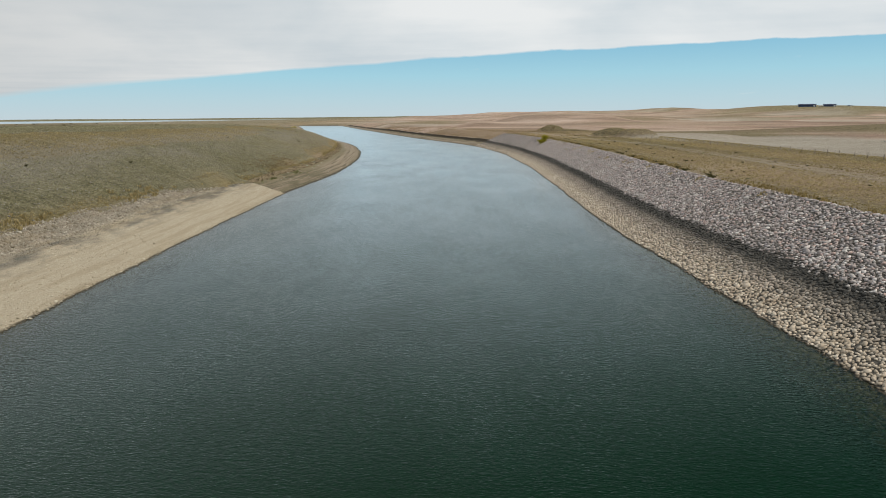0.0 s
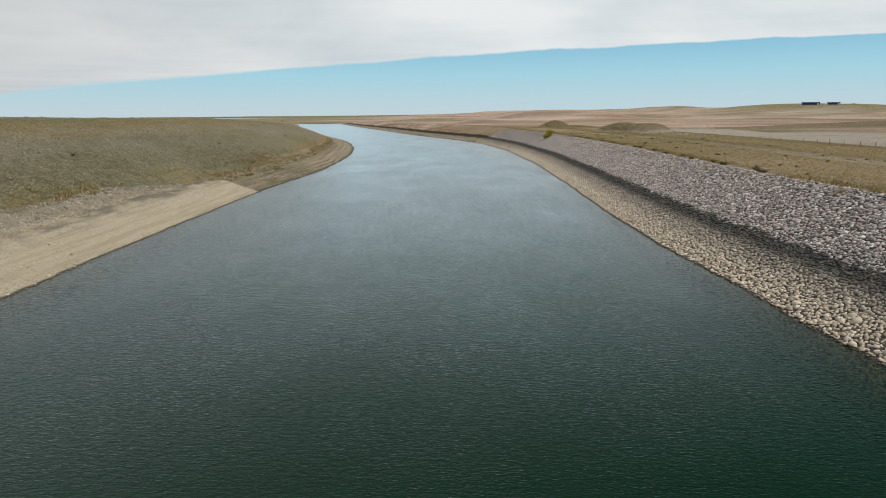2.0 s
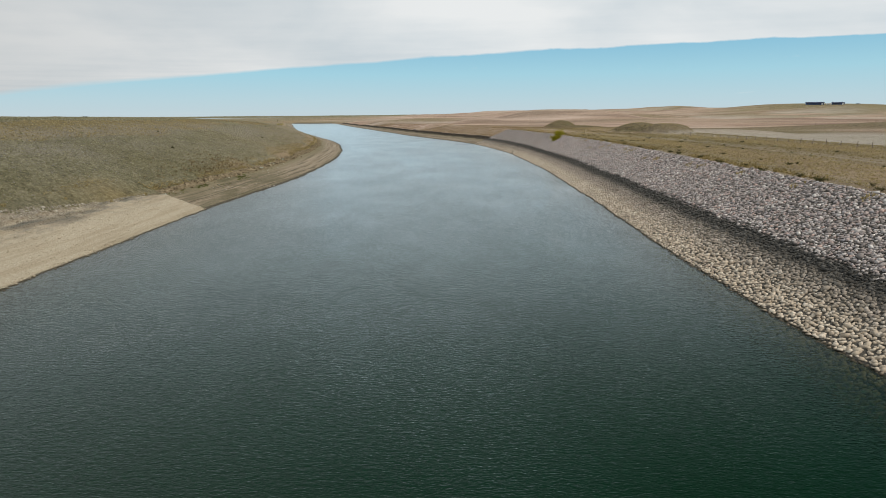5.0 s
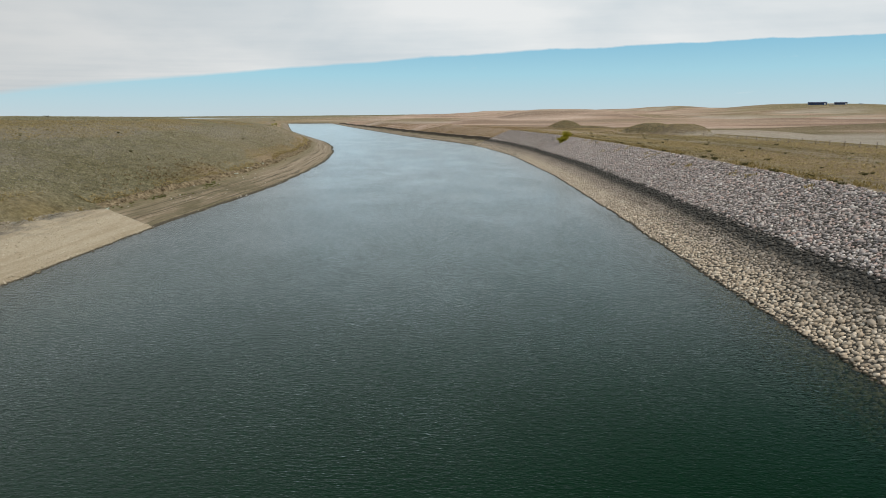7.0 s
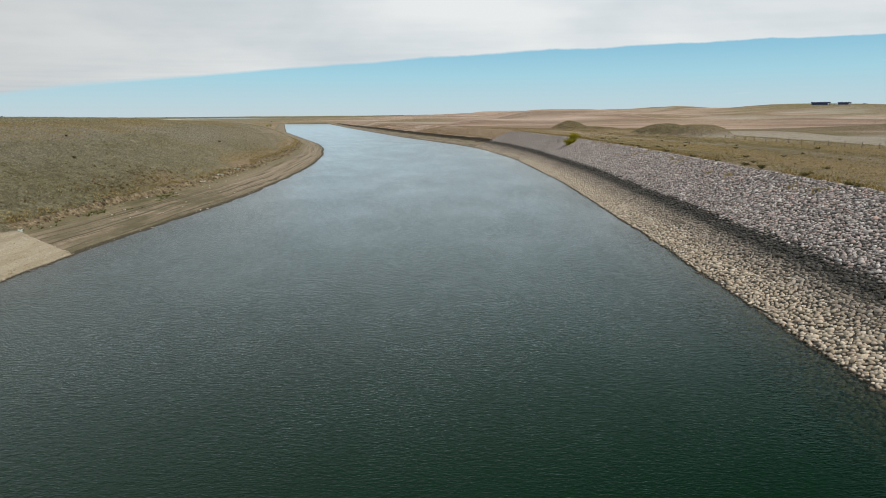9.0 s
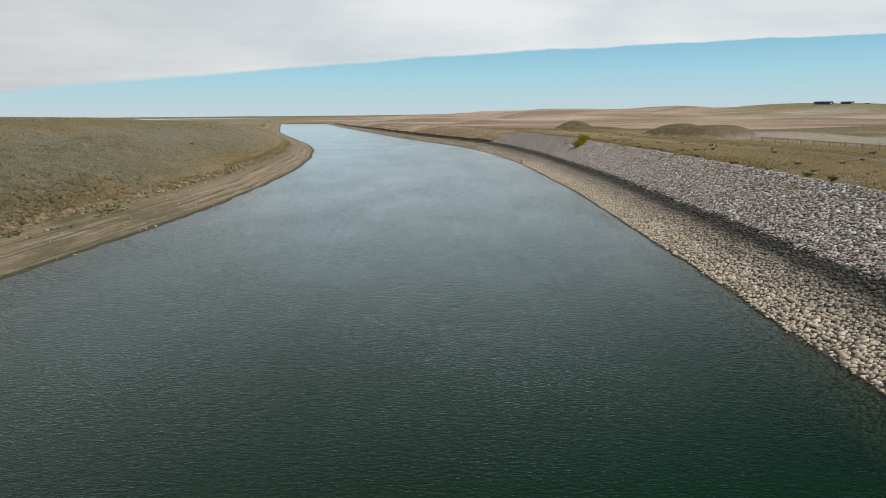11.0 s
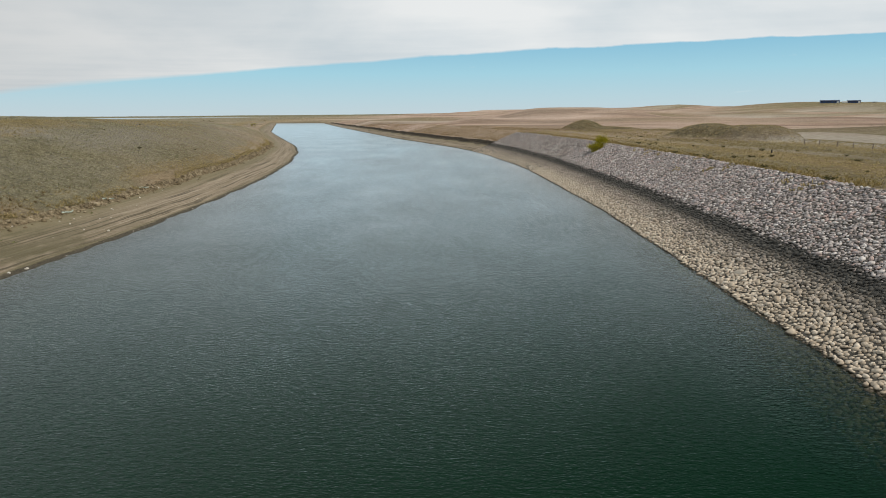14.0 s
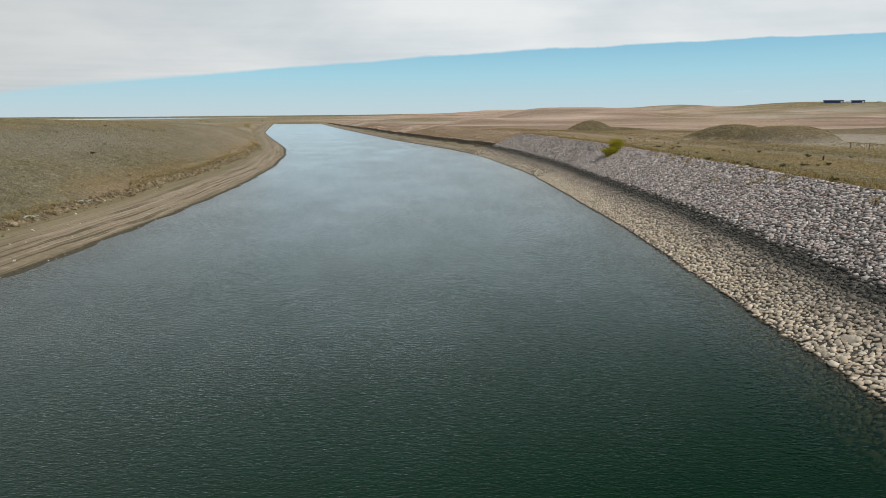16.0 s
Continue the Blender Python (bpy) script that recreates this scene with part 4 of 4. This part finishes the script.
# far trees and thickets on the skyline
def tree(x, y, high, seed):
    rnd = random.Random(seed)
    root = stand("tree", x, y, 0, 0.2)
    trunk, crown = bmesh.new(), bmesh.new()
    rod(trunk, (0, 0, 0), (0, 0, high * 0.5), high * 0.04, high * 0.02, 6)
    for k in range(5):
        a = rnd.uniform(0, 6.28)
        rod(trunk, (0, 0, high * rnd.uniform(0.2, 0.45)), (math.cos(a) * high * 0.3, math.sin(a) * high * 0.3, high * rnd.uniform(0.5, 0.8)), high * 0.018, high * 0.006, 4)
    for k in range(260):
        a, r = rnd.uniform(0, 6.28), high * 0.42 * math.sqrt(rnd.random())
        p = Vector((math.cos(a) * r, math.sin(a) * r, high * rnd.uniform(0.2, 1.0) - r * 0.35))
        p.z = max(p.z, 0.1)
        s = high * rnd.uniform(0.03, 0.075)
        m = Matrix.Translation(p) @ Euler((rnd.uniform(0, 6.3), rnd.uniform(0, 6.3), 0)).to_matrix().to_4x4()
        crown.faces.new([crown.verts.new(m @ Vector(c)) for c in ((0, -s, 0), (s * 0.7, 0, 0.1 * s), (0, s, 0), (-s * 0.7, 0, 0.1 * s))])
    part("trunk", trunk, BARK, root)
    part("crown", crown, SHRUB_LEAF, root)
    tagged(root, "dark distant tree on the open prairie skyline", "tree", "trees along the skyline")


tree(934, 1245, 6.5, 1)
rnd = random.Random(12)
for k in range(22):
    x = rnd.uniform(-3000, -300)
    tree(x, rnd.uniform(4350, 4550), rnd.uniform(4, 9), 40 + k)
for k in range(9):
    tree(rnd.uniform(-520, -330), rnd.uniform(1150, 1400), rnd.uniform(1.5, 3.0), 80 + k)


# scraps of torn plastic washed up under the cut bank
def scrap(x, y, turn, long, wide, seed):
    rnd = random.Random(seed)
    bm = bmesh.new()
    bmesh.ops.create_grid(bm, x_segments=12, y_segments=5, size=0.5)
    for v in bm.verts:
        w = wide * (0.7 + 0.5 * math.sin(v.co.x * 9 + seed))
        v.co = Vector((v.co.x * long + rnd.uniform(-0.05, 0.05), v.co.y * w + 0.2 * math.sin(v.co.x * 6 + seed), 0.10 + 0.09 * math.sin(v.co.x * 14 + v.co.y * 8) + rnd.uniform(0, 0.06)))
    ext = bmesh.ops.extrude_face_region(bm, geom=bm.faces[:])
    bmesh.ops.translate(bm, vec=(0, 0, 0.012), verts=[v for v in ext["geom"] if isinstance(v, bmesh.types.BMVert)])
    ob = new("plastic_scrap", bm_mesh("plastic_scrap", bm, TARP, True))
    slope = math.degrees(math.atan(0.19))
    ob.matrix_world = pose(x, y, ground_at(x, y) + 0.02, 0, slope, 0) @ pose(0, 0, 0, 0, 0, turn)
    tagged(ob, "torn strip of faded green plastic washed up on silt", "plastic scrap", "plastic scraps along the beach")


for x, y, turn, long, wide, seed in ((-39.2, 120.6, 120, 2.0, 0.5, 1), (-38.2, 171.5, 70, 1.8, 0.3, 2), (-38.6, 182.0, 80, 2.0, 0.15, 3), (-37.9, 163.0, 85, 2.0, 0.15, 4)):
    scrap(x, y, turn, long, wide, seed)

# ---- stones ----
def stone_shape(seed, n=3):
    """A lumpy rounded cobble of unit half-size: 26 points, 24 faces."""
    rs = np.random.RandomState(seed)
    g = np.linspace(-1, 1, n)
    points, index, faces = [], {}, []

    def vid(p):
        key = tuple(np.round(p, 3))
        if key not in index:
            index[key] = len(points)
            points.append(p)
        return index[key]

    for axis in range(3):
        for side in (-1, 1):
            for i in range(n - 1):
                for j in range(n - 1):
                    quad = []
                    for a, b in ((i, j), (i + 1, j), (i + 1, j + 1), (i, j + 1)):
                        p = np.zeros(3)
                        p[axis], p[(axis + 1) % 3], p[(axis + 2) % 3] = side, g[a], g[b]
                        quad.append(vid(p))
                    faces.append(quad if side > 0 else quad[::-1])
    p = np.array(points)
    p = p / np.linalg.norm(p, axis=1)[:, None] ** rs.uniform(0.62, 0.95)
    for k in range(3):
        d = rs.normal(size=3)
        p = p * (1 + 0.10 * np.sin(p @ d * 2.2 + rs.uniform(0, 6)))[:, None]
    return p * (1 + 0.05 * rs.normal(size=(len(p), 1))), np.array(faces)


SHAPES = [stone_shape(k) for k in range(14)]
PEBBLES = [stone_shape(50 + k, 2) for k in range(8)]


def cobble_shape(seed):
    """A cheaper cobble: 14 points, 24 triangles."""
    rs = np.random.RandomState(seed)
    p = [[a, b, c] for a in (-1, 1) for b in (-1, 1) for c in (-1, 1)]
    p = np.array(p, float) * 0.66
    caps, faces = [], []
    for axis in range(3):
        for side in (-1, 1):
            cap = np.zeros(3)
            cap[axis] = side
            ring = [k for k in range(8) if p[k][axis] * side > 0]
            u, v = (axis + 1) % 3, (axis + 2) % 3
            ring.sort(key=lambda k: math.atan2(p[k][v], p[k][u]) * side)
            faces += [(8 + len(caps), ring[i], ring[(i + 1) % 4]) for i in range(4)]
            caps.append(cap)
    p = np.concatenate([p, np.array(caps)])
    for k in range(2):
        d = rs.normal(size=3)
        p = p * (1 + 0.13 * np.sin(p @ d * 2 + rs.uniform(0, 6)))[:, None]
    return p * (1 + 0.06 * rs.normal(size=(14, 1))), np.array(faces)


COBBLES = [cobble_shape(80 + k) for k in range(14)]


def slope_frame(x, y):
    e = 0.4
    gx, gy = (height(x + e, y) - height(x - e, y)) / (2 * e), (height(x, y + e) - height(x, y - e)) / (2 * e)
    n = np.stack([-gx, -gy, np.ones_like(gx)], -1)
    n /= np.linalg.norm(n, axis=1)[:, None]
    a = np.stack([np.zeros_like(gx), np.ones_like(gx), gy], -1)
    a /= np.linalg.norm(a, axis=1)[:, None]
    return a, np.cross(n, a), n


def stone_poses(rs, x, y, size, flat=(0.5, 0.75), proud=0.3, tilt=0.28):
    """Turned and scaled axes and centres for stones lying on the slope."""
    a, b, n = slope_frame(x, y)
    t = rs.uniform(0, 2 * np.pi, len(x))[:, None]
    p, q = a * np.cos(t) + b * np.sin(t), b * np.cos(t) - a * np.sin(t)
    n = n + p * rs.normal(0, tilt, (len(x), 1)) + q * rs.normal(0, tilt, (len(x), 1))
    n /= np.linalg.norm(n, axis=1)[:, None]
    p = p - n * (p * n).sum(1)[:, None]
    p /= np.linalg.norm(p, axis=1)[:, None]
    q = np.cross(n, p)
    sx, sy, sz = size * rs.uniform(1.0, 1.3, len(x)), size * rs.uniform(0.72, 1.0, len(x)), size * rs.uniform(*flat, len(x))
    centre = np.stack([x, y, height(x, y)], -1) + n * (sz * proud + rs.uniform(-0.05, 0.07, len(x)) * size / 0.2)[:, None]
    return np.stack([p * sx[:, None], q * sy[:, None], n * sz[:, None]], 1), centre


def joined_stones(name, shapes, axes, centre, which, mat, parent, label, away=None):
    verts, faces, extra, base = [], [], [], 0
    for k, (p, f) in enumerate(shapes):
        mine = which == k
        m = int(mine.sum())
        if not m:
            continue
        v = np.einsum("vi,nij->nvj", p, axes[mine]) + centre[mine][:, None]
        verts.append(v.reshape(-1, 3))
        faces.append((f[None] + (np.arange(m) * len(p))[:, None, None] + base).reshape(-1, f.shape[1]))
        if away is not None:
            extra.append(np.repeat(away[mine], len(p)))
        base += m * len(p)
    ob = mesh_object(name, np.concatenate(verts), np.concatenate(faces), mat)
    if away is not None:
        attribute(ob, "away", np.concatenate(extra))
    ob.parent = parent
    return tagged(ob, label, kind="stuff")


def riprap():
    rs = np.random.RandomState(11)
    ys, us = np.arange(-8, RIPRAP_END + 1.5, 0.268), np.arange(-2.6, RIPRAP_WIDE + 0.9, 0.238)
    Y, U = np.meshgrid(ys, us, indexing="ij")
    Y = Y + 0.134 * (np.arange(len(us)) % 2)
    Y, U = (Y + rs.uniform(-0.10, 0.10, Y.shape)).ravel(), (U + rs.uniform(-0.088, 0.088, U.shape)).ravel()
    X = line_r(Y) + U / slant(line_r, Y)
    top = RIPRAP_WIDE + 0.35 + 0.55 * wave_noise(Y, 0 * Y, 4, 3)
    keep = (U < top) & (Y < RIPRAP_END + 0.8 * wave_noise(U, 0 * U, 2, 2))
    keep &= (rs.rand(len(Y)) < np.where(Y > 225, 0.5, np.where(Y < 14, 0.6, 1.0)))
    X, Y, U = X[keep], Y[keep], U[keep]
    size = 0.129 * np.exp(rs.normal(0, 0.2, len(X)))
    size = np.where(rs.rand(len(X)) < 0.015, size * 1.4, size)
    axes, centre = stone_poses(rs, X, Y, size, (0.40, 0.62), 0.3, 0.2)
    which = rs.randint(0, len(SHAPES), len(X))
    near = (Y > 133.5) & (Y < 142.5) & (U > 0.1) & (U < 2.9)
    near &= np.cumsum(near) <= 300
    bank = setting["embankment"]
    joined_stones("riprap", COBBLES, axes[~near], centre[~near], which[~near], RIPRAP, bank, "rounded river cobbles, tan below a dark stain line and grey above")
    data = []
    for p, f in SHAPES:
        me = bpy.data.meshes.new("stone")
        me.from_pydata(p.tolist(), [], f.tolist())
        me.polygons.foreach_set("use_smooth", np.ones(len(f), bool))
        me.materials.append(RIPRAP)
        data.append(me)
    for k in np.flatnonzero(near):
        ob = new("stone", data[which[k]])
        m = Matrix(axes[k].T.tolist()).to_4x4()
        m.translation = centre[k].tolist()
        ob.matrix_world = m
        ob.parent = bank


def gravel():
    rs = np.random.RandomState(12)
    n = 48000
    y, u = rs.uniform(38, 122, n), rs.uniform(-0.5, 12.6, n)
    x = line_l(y) - u / slant(line_l, y)
    keep = (u < apron_wide(x, y) + 0.5) & (y < APRON_END + 0.42 * u + 0.2)
    keep &= rs.rand(n) < 0.35 + 0.65 * np.maximum(step(u, 7.5, 9), 1 - step(u, 0.3, 1.2))
    x, y, u = x[keep], y[keep], u[keep]
    size = (0.036 + 0.030 * step(u, 7, 9)) * np.exp(rs.normal(0, 0.42, len(x)))
    size = np.where(u < 0.4, size * 1.5, size)
    axes, centre = stone_poses(rs, x, y, size, (0.55, 0.85), 0.35)
    joined_stones("gravel", PEBBLES, axes, centre, rs.randint(0, len(PEBBLES), len(x)), GRAVEL, setting["gravel_apron"], "loose pale gravel and broken stone", u)


def beach_stones():
    rs = np.random.RandomState(13)
    n = 150
    y, u = rs.uniform(118, 300, n), np.where(rs.rand(n) < 0.2, rs.uniform(0, 0.6, n), 9.2 - 7 * rs.rand(n) ** 1.6)
    x = line_l(y) - u / slant(line_l, y)
    keep = y > APRON_END + 0.5 * u + 0.5
    x, y, u = x[keep], y[keep], u[keep]
    axes, centre = stone_poses(rs, x, y, 0.085 * np.exp(rs.normal(0, 0.35, len(x))), (0.5, 0.8), 0.4)
    for k in range(len(PEBBLES)):
        me = bpy.data.meshes.new("stone")
        me.from_pydata(PEBBLES[k][0].tolist(), [], PEBBLES[k][1].tolist())
        me.materials.append(PALE_STONE)
        PEBBLES[k] = (*PEBBLES[k], me)
    for k in range(len(x)):
        if k >= 280:
            break
        ob = new("stone", PEBBLES[rs.randint(0, len(PEBBLES))][2])
        m = Matrix(axes[k].T.tolist()).to_4x4()
        m.translation = centre[k].tolist()
        ob.matrix_world = m
        ob.parent = setting["beach_left"]


def hill_stones():
    """Bleached stones showing through the thin grass of the slope."""
    rs = np.random.RandomState(16)
    n = 20000
    y, u = 45 + 230 * rs.rand(n) ** 1.1, 12 + 38 * rs.rand(n)
    x = line_l(y) - u / slant(line_l, y)
    keep = wave_noise(x, y, 17, 3) + 0.9 * rs.rand(n) > 0.42
    x, y = x[keep], y[keep]
    axes, centre = stone_poses(rs, x, y, 0.055 * np.exp(rs.normal(0, 0.38, len(x))), (0.5, 0.8), 0.35)
    joined_stones("slope_stones", PEBBLES, axes, centre, rs.randint(0, len(PEBBLES), len(x)), FIELD_STONE, setting["ground"], "grey stones scattered through thin grass")


def clods():
    """Fallen lumps of turf and earth along the cut bank."""
    rs = np.random.RandomState(14)
    n = 2400
    y = rs.uniform(122, 330, n)
    rag = 1.3 * wave_noise(line_l(y) - BEACH_WIDE, y, 16, 4)
    u = BEACH_WIDE + rag + rs.normal(0.25, 0.5, n)
    x = line_l(y) - u / slant(line_l, y)
    axes, centre = stone_poses(rs, x, y, 0.10 * np.exp(rs.normal(0, 0.5, n)), (0.5, 0.9), 0.25)
    joined_stones("clods", COBBLES, axes, centre, rs.randint(0, len(COBBLES), n), EARTH, setting["cut_bank_left"], "fallen clods of earth and turf")


def rubble():
    rs = np.random.RandomState(15)
    n = 60
    x, y = rs.normal(160, 2.8, n), rs.normal(206, 1.6, n)
    axes, centre = stone_poses(rs, x, y, 0.5 * np.exp(rs.normal(0, 0.35, n)), (0.6, 1.0), 0.5)
    centre[:, 2] += np.clip(1.2 - 0.3 * np.hypot((x - 160) / 2, y - 206), 0, 2) * rs.rand(n)
    root = new("rubble_pile")
    joined_stones("rubble", SHAPES, axes, centre, rs.randint(0, len(SHAPES), n), PALE_STONE, root, "pale broken rubble")
    tagged(root, "heap of pale rubble dumped on the prairie", "rubble pile")


riprap()
gravel()
hill_stones()
clods()
rubble()
beach_stones()


# ---- grass ----
def grass(name, x, y, tall, mat, blades, rs, label, thick=0.03, spread_r=0.16):
    """Tufts of bent blades, each a narrow two-piece strip."""
    z = height(x, y)
    n = len(x) * blades
    cx, cy, cz = np.repeat(x, blades), np.repeat(y, blades), np.repeat(z, blades)
    t = np.repeat(tall, blades) * rs.uniform(0.5, 1.1, n)
    a, r = rs.uniform(0, 2 * np.pi, n), np.repeat(tall, blades) / 0.4 * spread_r * np.sqrt(rs.rand(n))
    fx, fy = cx + np.cos(a) * r, cy + np.sin(a) * r
    out = rs.uniform(0.1, 0.7, n) * t
    b = a + rs.normal(0, 0.6, n)
    w = thick * rs.uniform(0.6, 1.4, n)
    sx, sy = -np.sin(b) * w, np.cos(b) * w
    v = np.empty((n, 5, 3))
    v[:, 0] = np.stack([fx - sx, fy - sy, cz - 0.05], -1)
    v[:, 1] = np.stack([fx + sx, fy + sy, cz - 0.05], -1)
    v[:, 2] = np.stack([fx + np.cos(b) * out * 0.4 + sx * 0.8, fy + np.sin(b) * out * 0.4 + sy * 0.8, cz + t * 0.65], -1)
    v[:, 3] = np.stack([fx + np.cos(b) * out * 0.4 - sx * 0.8, fy + np.sin(b) * out * 0.4 - sy * 0.8, cz + t * 0.65], -1)
    v[:, 4] = np.stack([fx + np.cos(b) * out, fy + np.sin(b) * out, cz + t], -1)
    i = np.arange(n)[:, None] * 5
    tri = np.concatenate([i + np.array([[0, 1, 2]]), i + np.array([[0, 2, 3]]), i + np.array([[3, 2, 4]])])
    ob = mesh_object(name, v.reshape(-1, 3), tri, mat, False)
    return tagged(ob, label, "grass", kind="stuff")


def turf(x, y, tall, mat, blades, rs, label):
    """Low leaning tufts, one bent leaf blade to a triangle."""
    z = height(x, y)
    n = len(x) * blades
    cx, cy, cz, t = [np.repeat(v, blades) for v in (x, y, z, tall)]
    a = rs.uniform(0, 2 * np.pi, n)
    reach = t * rs.uniform(0.6, 1.6, n)
    r = 0.12 * np.sqrt(rs.rand(n))
    fx, fy = cx + np.cos(a) * r, cy + np.sin(a) * r
    w = rs.uniform(0.04, 0.10, n)
    v = np.empty((n, 3, 3))
    v[:, 0] = np.stack([fx - np.sin(a) * w, fy + np.cos(a) * w, cz - 0.03], -1)
    v[:, 1] = np.stack([fx + np.sin(a) * w, fy - np.cos(a) * w, cz - 0.03], -1)
    v[:, 2] = np.stack([fx + np.cos(a) * reach, fy + np.sin(a) * reach, cz + t * rs.uniform(0.5, 1.1, n)], -1)
    ob = mesh_object("grass", v.reshape(-1, 3), np.arange(n * 3).reshape(-1, 3), mat, False)
    return tagged(ob, label, "grass", kind="stuff")


def all_grass():
    rs = np.random.RandomState(21)
    # tall bleached fringe along the head of the riprap
    n = 2600
    y = rs.uniform(30, 300, n)
    u = RIPRAP_WIDE + 0.3 + np.abs(rs.normal(0, 1.3, n))
    x = line_r(y) + u / slant(line_r, y)
    keep = wave_noise(x, y, 14, 3) > -0.2
    grass("grass_fringe", x[keep], y[keep], rs.uniform(0.15, 0.4, keep.sum()), FRINGE_BLADE, 5, rs, "tall golden-brown grass along the top of the riprap", 0.045)
    # shelf
    n = 34000
    y = 40 + 280 * rs.rand(n) ** 1.1
    u = RIPRAP_WIDE + 1.5 + rs.uniform(0, 48, n)
    x = line_r(y) + u / slant(line_r, y)
    gold = 0.7 * wave_noise(x, y, 22, 4) + 0.6 * np.sin(u / 3.2) > -0.2
    rut_at = RIPRAP_WIDE + 19 - 7 * step(y, 170, 222) + 1.2 * wave_noise(y, 0 * y, 40, 2)
    off = (np.abs(u - rut_at) > 0.8) & (np.abs(u - rut_at - 2.2) > 0.8)
    for pick, mat, text in ((gold & off, GOLD_BLADE, "short golden prairie grass on the shelf"), (~gold & off, OLIVE_BLADE, "short olive prairie grass on the shelf")):
        turf(x[pick], y[pick], rs.uniform(0.08, 0.2, pick.sum()), mat, 4, rs, text)
    # left slope
    n = 50500
    y = 45 + 240 * rs.rand(n) ** 1.15
    u = 12 + 62 * rs.rand(n) ** 1.3
    x = line_l(y) - u / slant(line_l, y)
    gold = wave_noise(x, y, 22, 4) + 1.1 * (1 - step(np.abs(u - 37), 2, 14)) + 0.8 * (1 - step(u, 12, 16)) > 0.55
    for pick, mat, text in ((gold, GOLD_BLADE, "patches of golden grass on the slope"), (~gold, SAGE_BLADE, "sparse grey-green grass on the stony slope")):
        turf(x[pick], y[pick], rs.uniform(0.07, 0.19, pick.sum()), mat, 3, rs, text)
    # tall tufts along the head of the gravel
    n = 360
    y = rs.uniform(40, 120, n)
    x0 = line_l(y)
    u = apron_wide(x0 - 11, y) + np.abs(rs.normal(0.3, 0.9, n))
    x = x0 - u
    keep = (wave_noise(x, y, 9, 3) > 0.22) | (rs.rand(n) < 0.06)
    grass("grass_fringe", x[keep], y[keep], rs.uniform(0.25, 0.6, keep.sum()), GOLD_BLADE, 26, rs, "tall golden grass tufts along the head of the gravel", 0.035, 0.3)
    n = 3500
    y = rs.uniform(285, 460, n)
    u = 11 + 34 * rs.rand(n)
    x = line_l(y) - u / slant(line_l, y)
    turf(x, y, rs.uniform(0.12, 0.3, n), SAGE_BLADE, 3, rs, "thin dry grass on the far shoulder of the rise")
    # rough grass behind the far cut bank
    n = 9000
    y = 299 + 330 * rs.rand(n) ** 1.4
    u = 10.2 + 34 * rs.rand(n) ** 1.5
    x = line_r(y) + u / slant(line_r, y)
    keep = wave_noise(x, y, 12, 3) > -0.25
    turf(x[keep], y[keep], rs.uniform(0.2, 0.5, keep.sum()), RUSSET_BLADE, 4, rs, "rough russet grass behind the dark cut bank")
    # turf hanging over the cut bank
    n = 2600
    y = rs.uniform(120, 330, n)
    u = BEACH_WIDE + 1.3 * wave_noise(line_l(y) - BEACH_WIDE, y, 16, 4) + 0.9 + np.abs(rs.normal(0, 0.7, n))
    x = line_l(y) - u / slant(line_l, y)
    keep = wave_noise(x, y, 5, 3) > -0.25
    turf(x[keep], y[keep], rs.uniform(0.12, 0.34, keep.sum()), GOLD_BLADE, 6, rs, "dry grass hanging over the crumbling bank")
    # russet weeds and dark stalks above the bank
    n = 300
    y, u = rs.normal(149, 8, n), 11.0 + np.abs(rs.normal(0, 2.8, n))
    x = line_l(y) - u / slant(line_l, y)
    turf(x, y, rs.uniform(0.15, 0.4, n), RUST_BLADE, 5, rs, "rust-brown weeds above the crumbling bank")
    # green weeds at the foot of the bank
    n = 420
    y, u = rs.normal(141, 7, n), BEACH_WIDE - 0.6 - np.abs(rs.normal(0, 0.9, n))
    x = line_l(y) - u / slant(line_l, y)
    keep = wave_noise(x, y, 3, 2) > 0.05
    turf(x[keep], y[keep], rs.uniform(0.08, 0.22, keep.sum()), WEED_BLADE, 6, rs, "green weeds at the foot of the bank")
    # weeds growing through the cobbles
    n = 20
    y = rs.uniform(60, 200, n)
    u = RIPRAP_WIDE - np.abs(rs.normal(0, 1.6, n))
    x = line_r(y) + u / slant(line_r, y)
    grass("weeds", np.repeat(x, 9) + rs.normal(0, 0.35, n * 9), np.repeat(y, 9) + rs.normal(0, 0.5, n * 9), rs.uniform(0.2, 0.42, n * 9), GOLD_BLADE, 6, rs, "dry yellow weeds between the upper cobbles", 0.05)


all_grass()
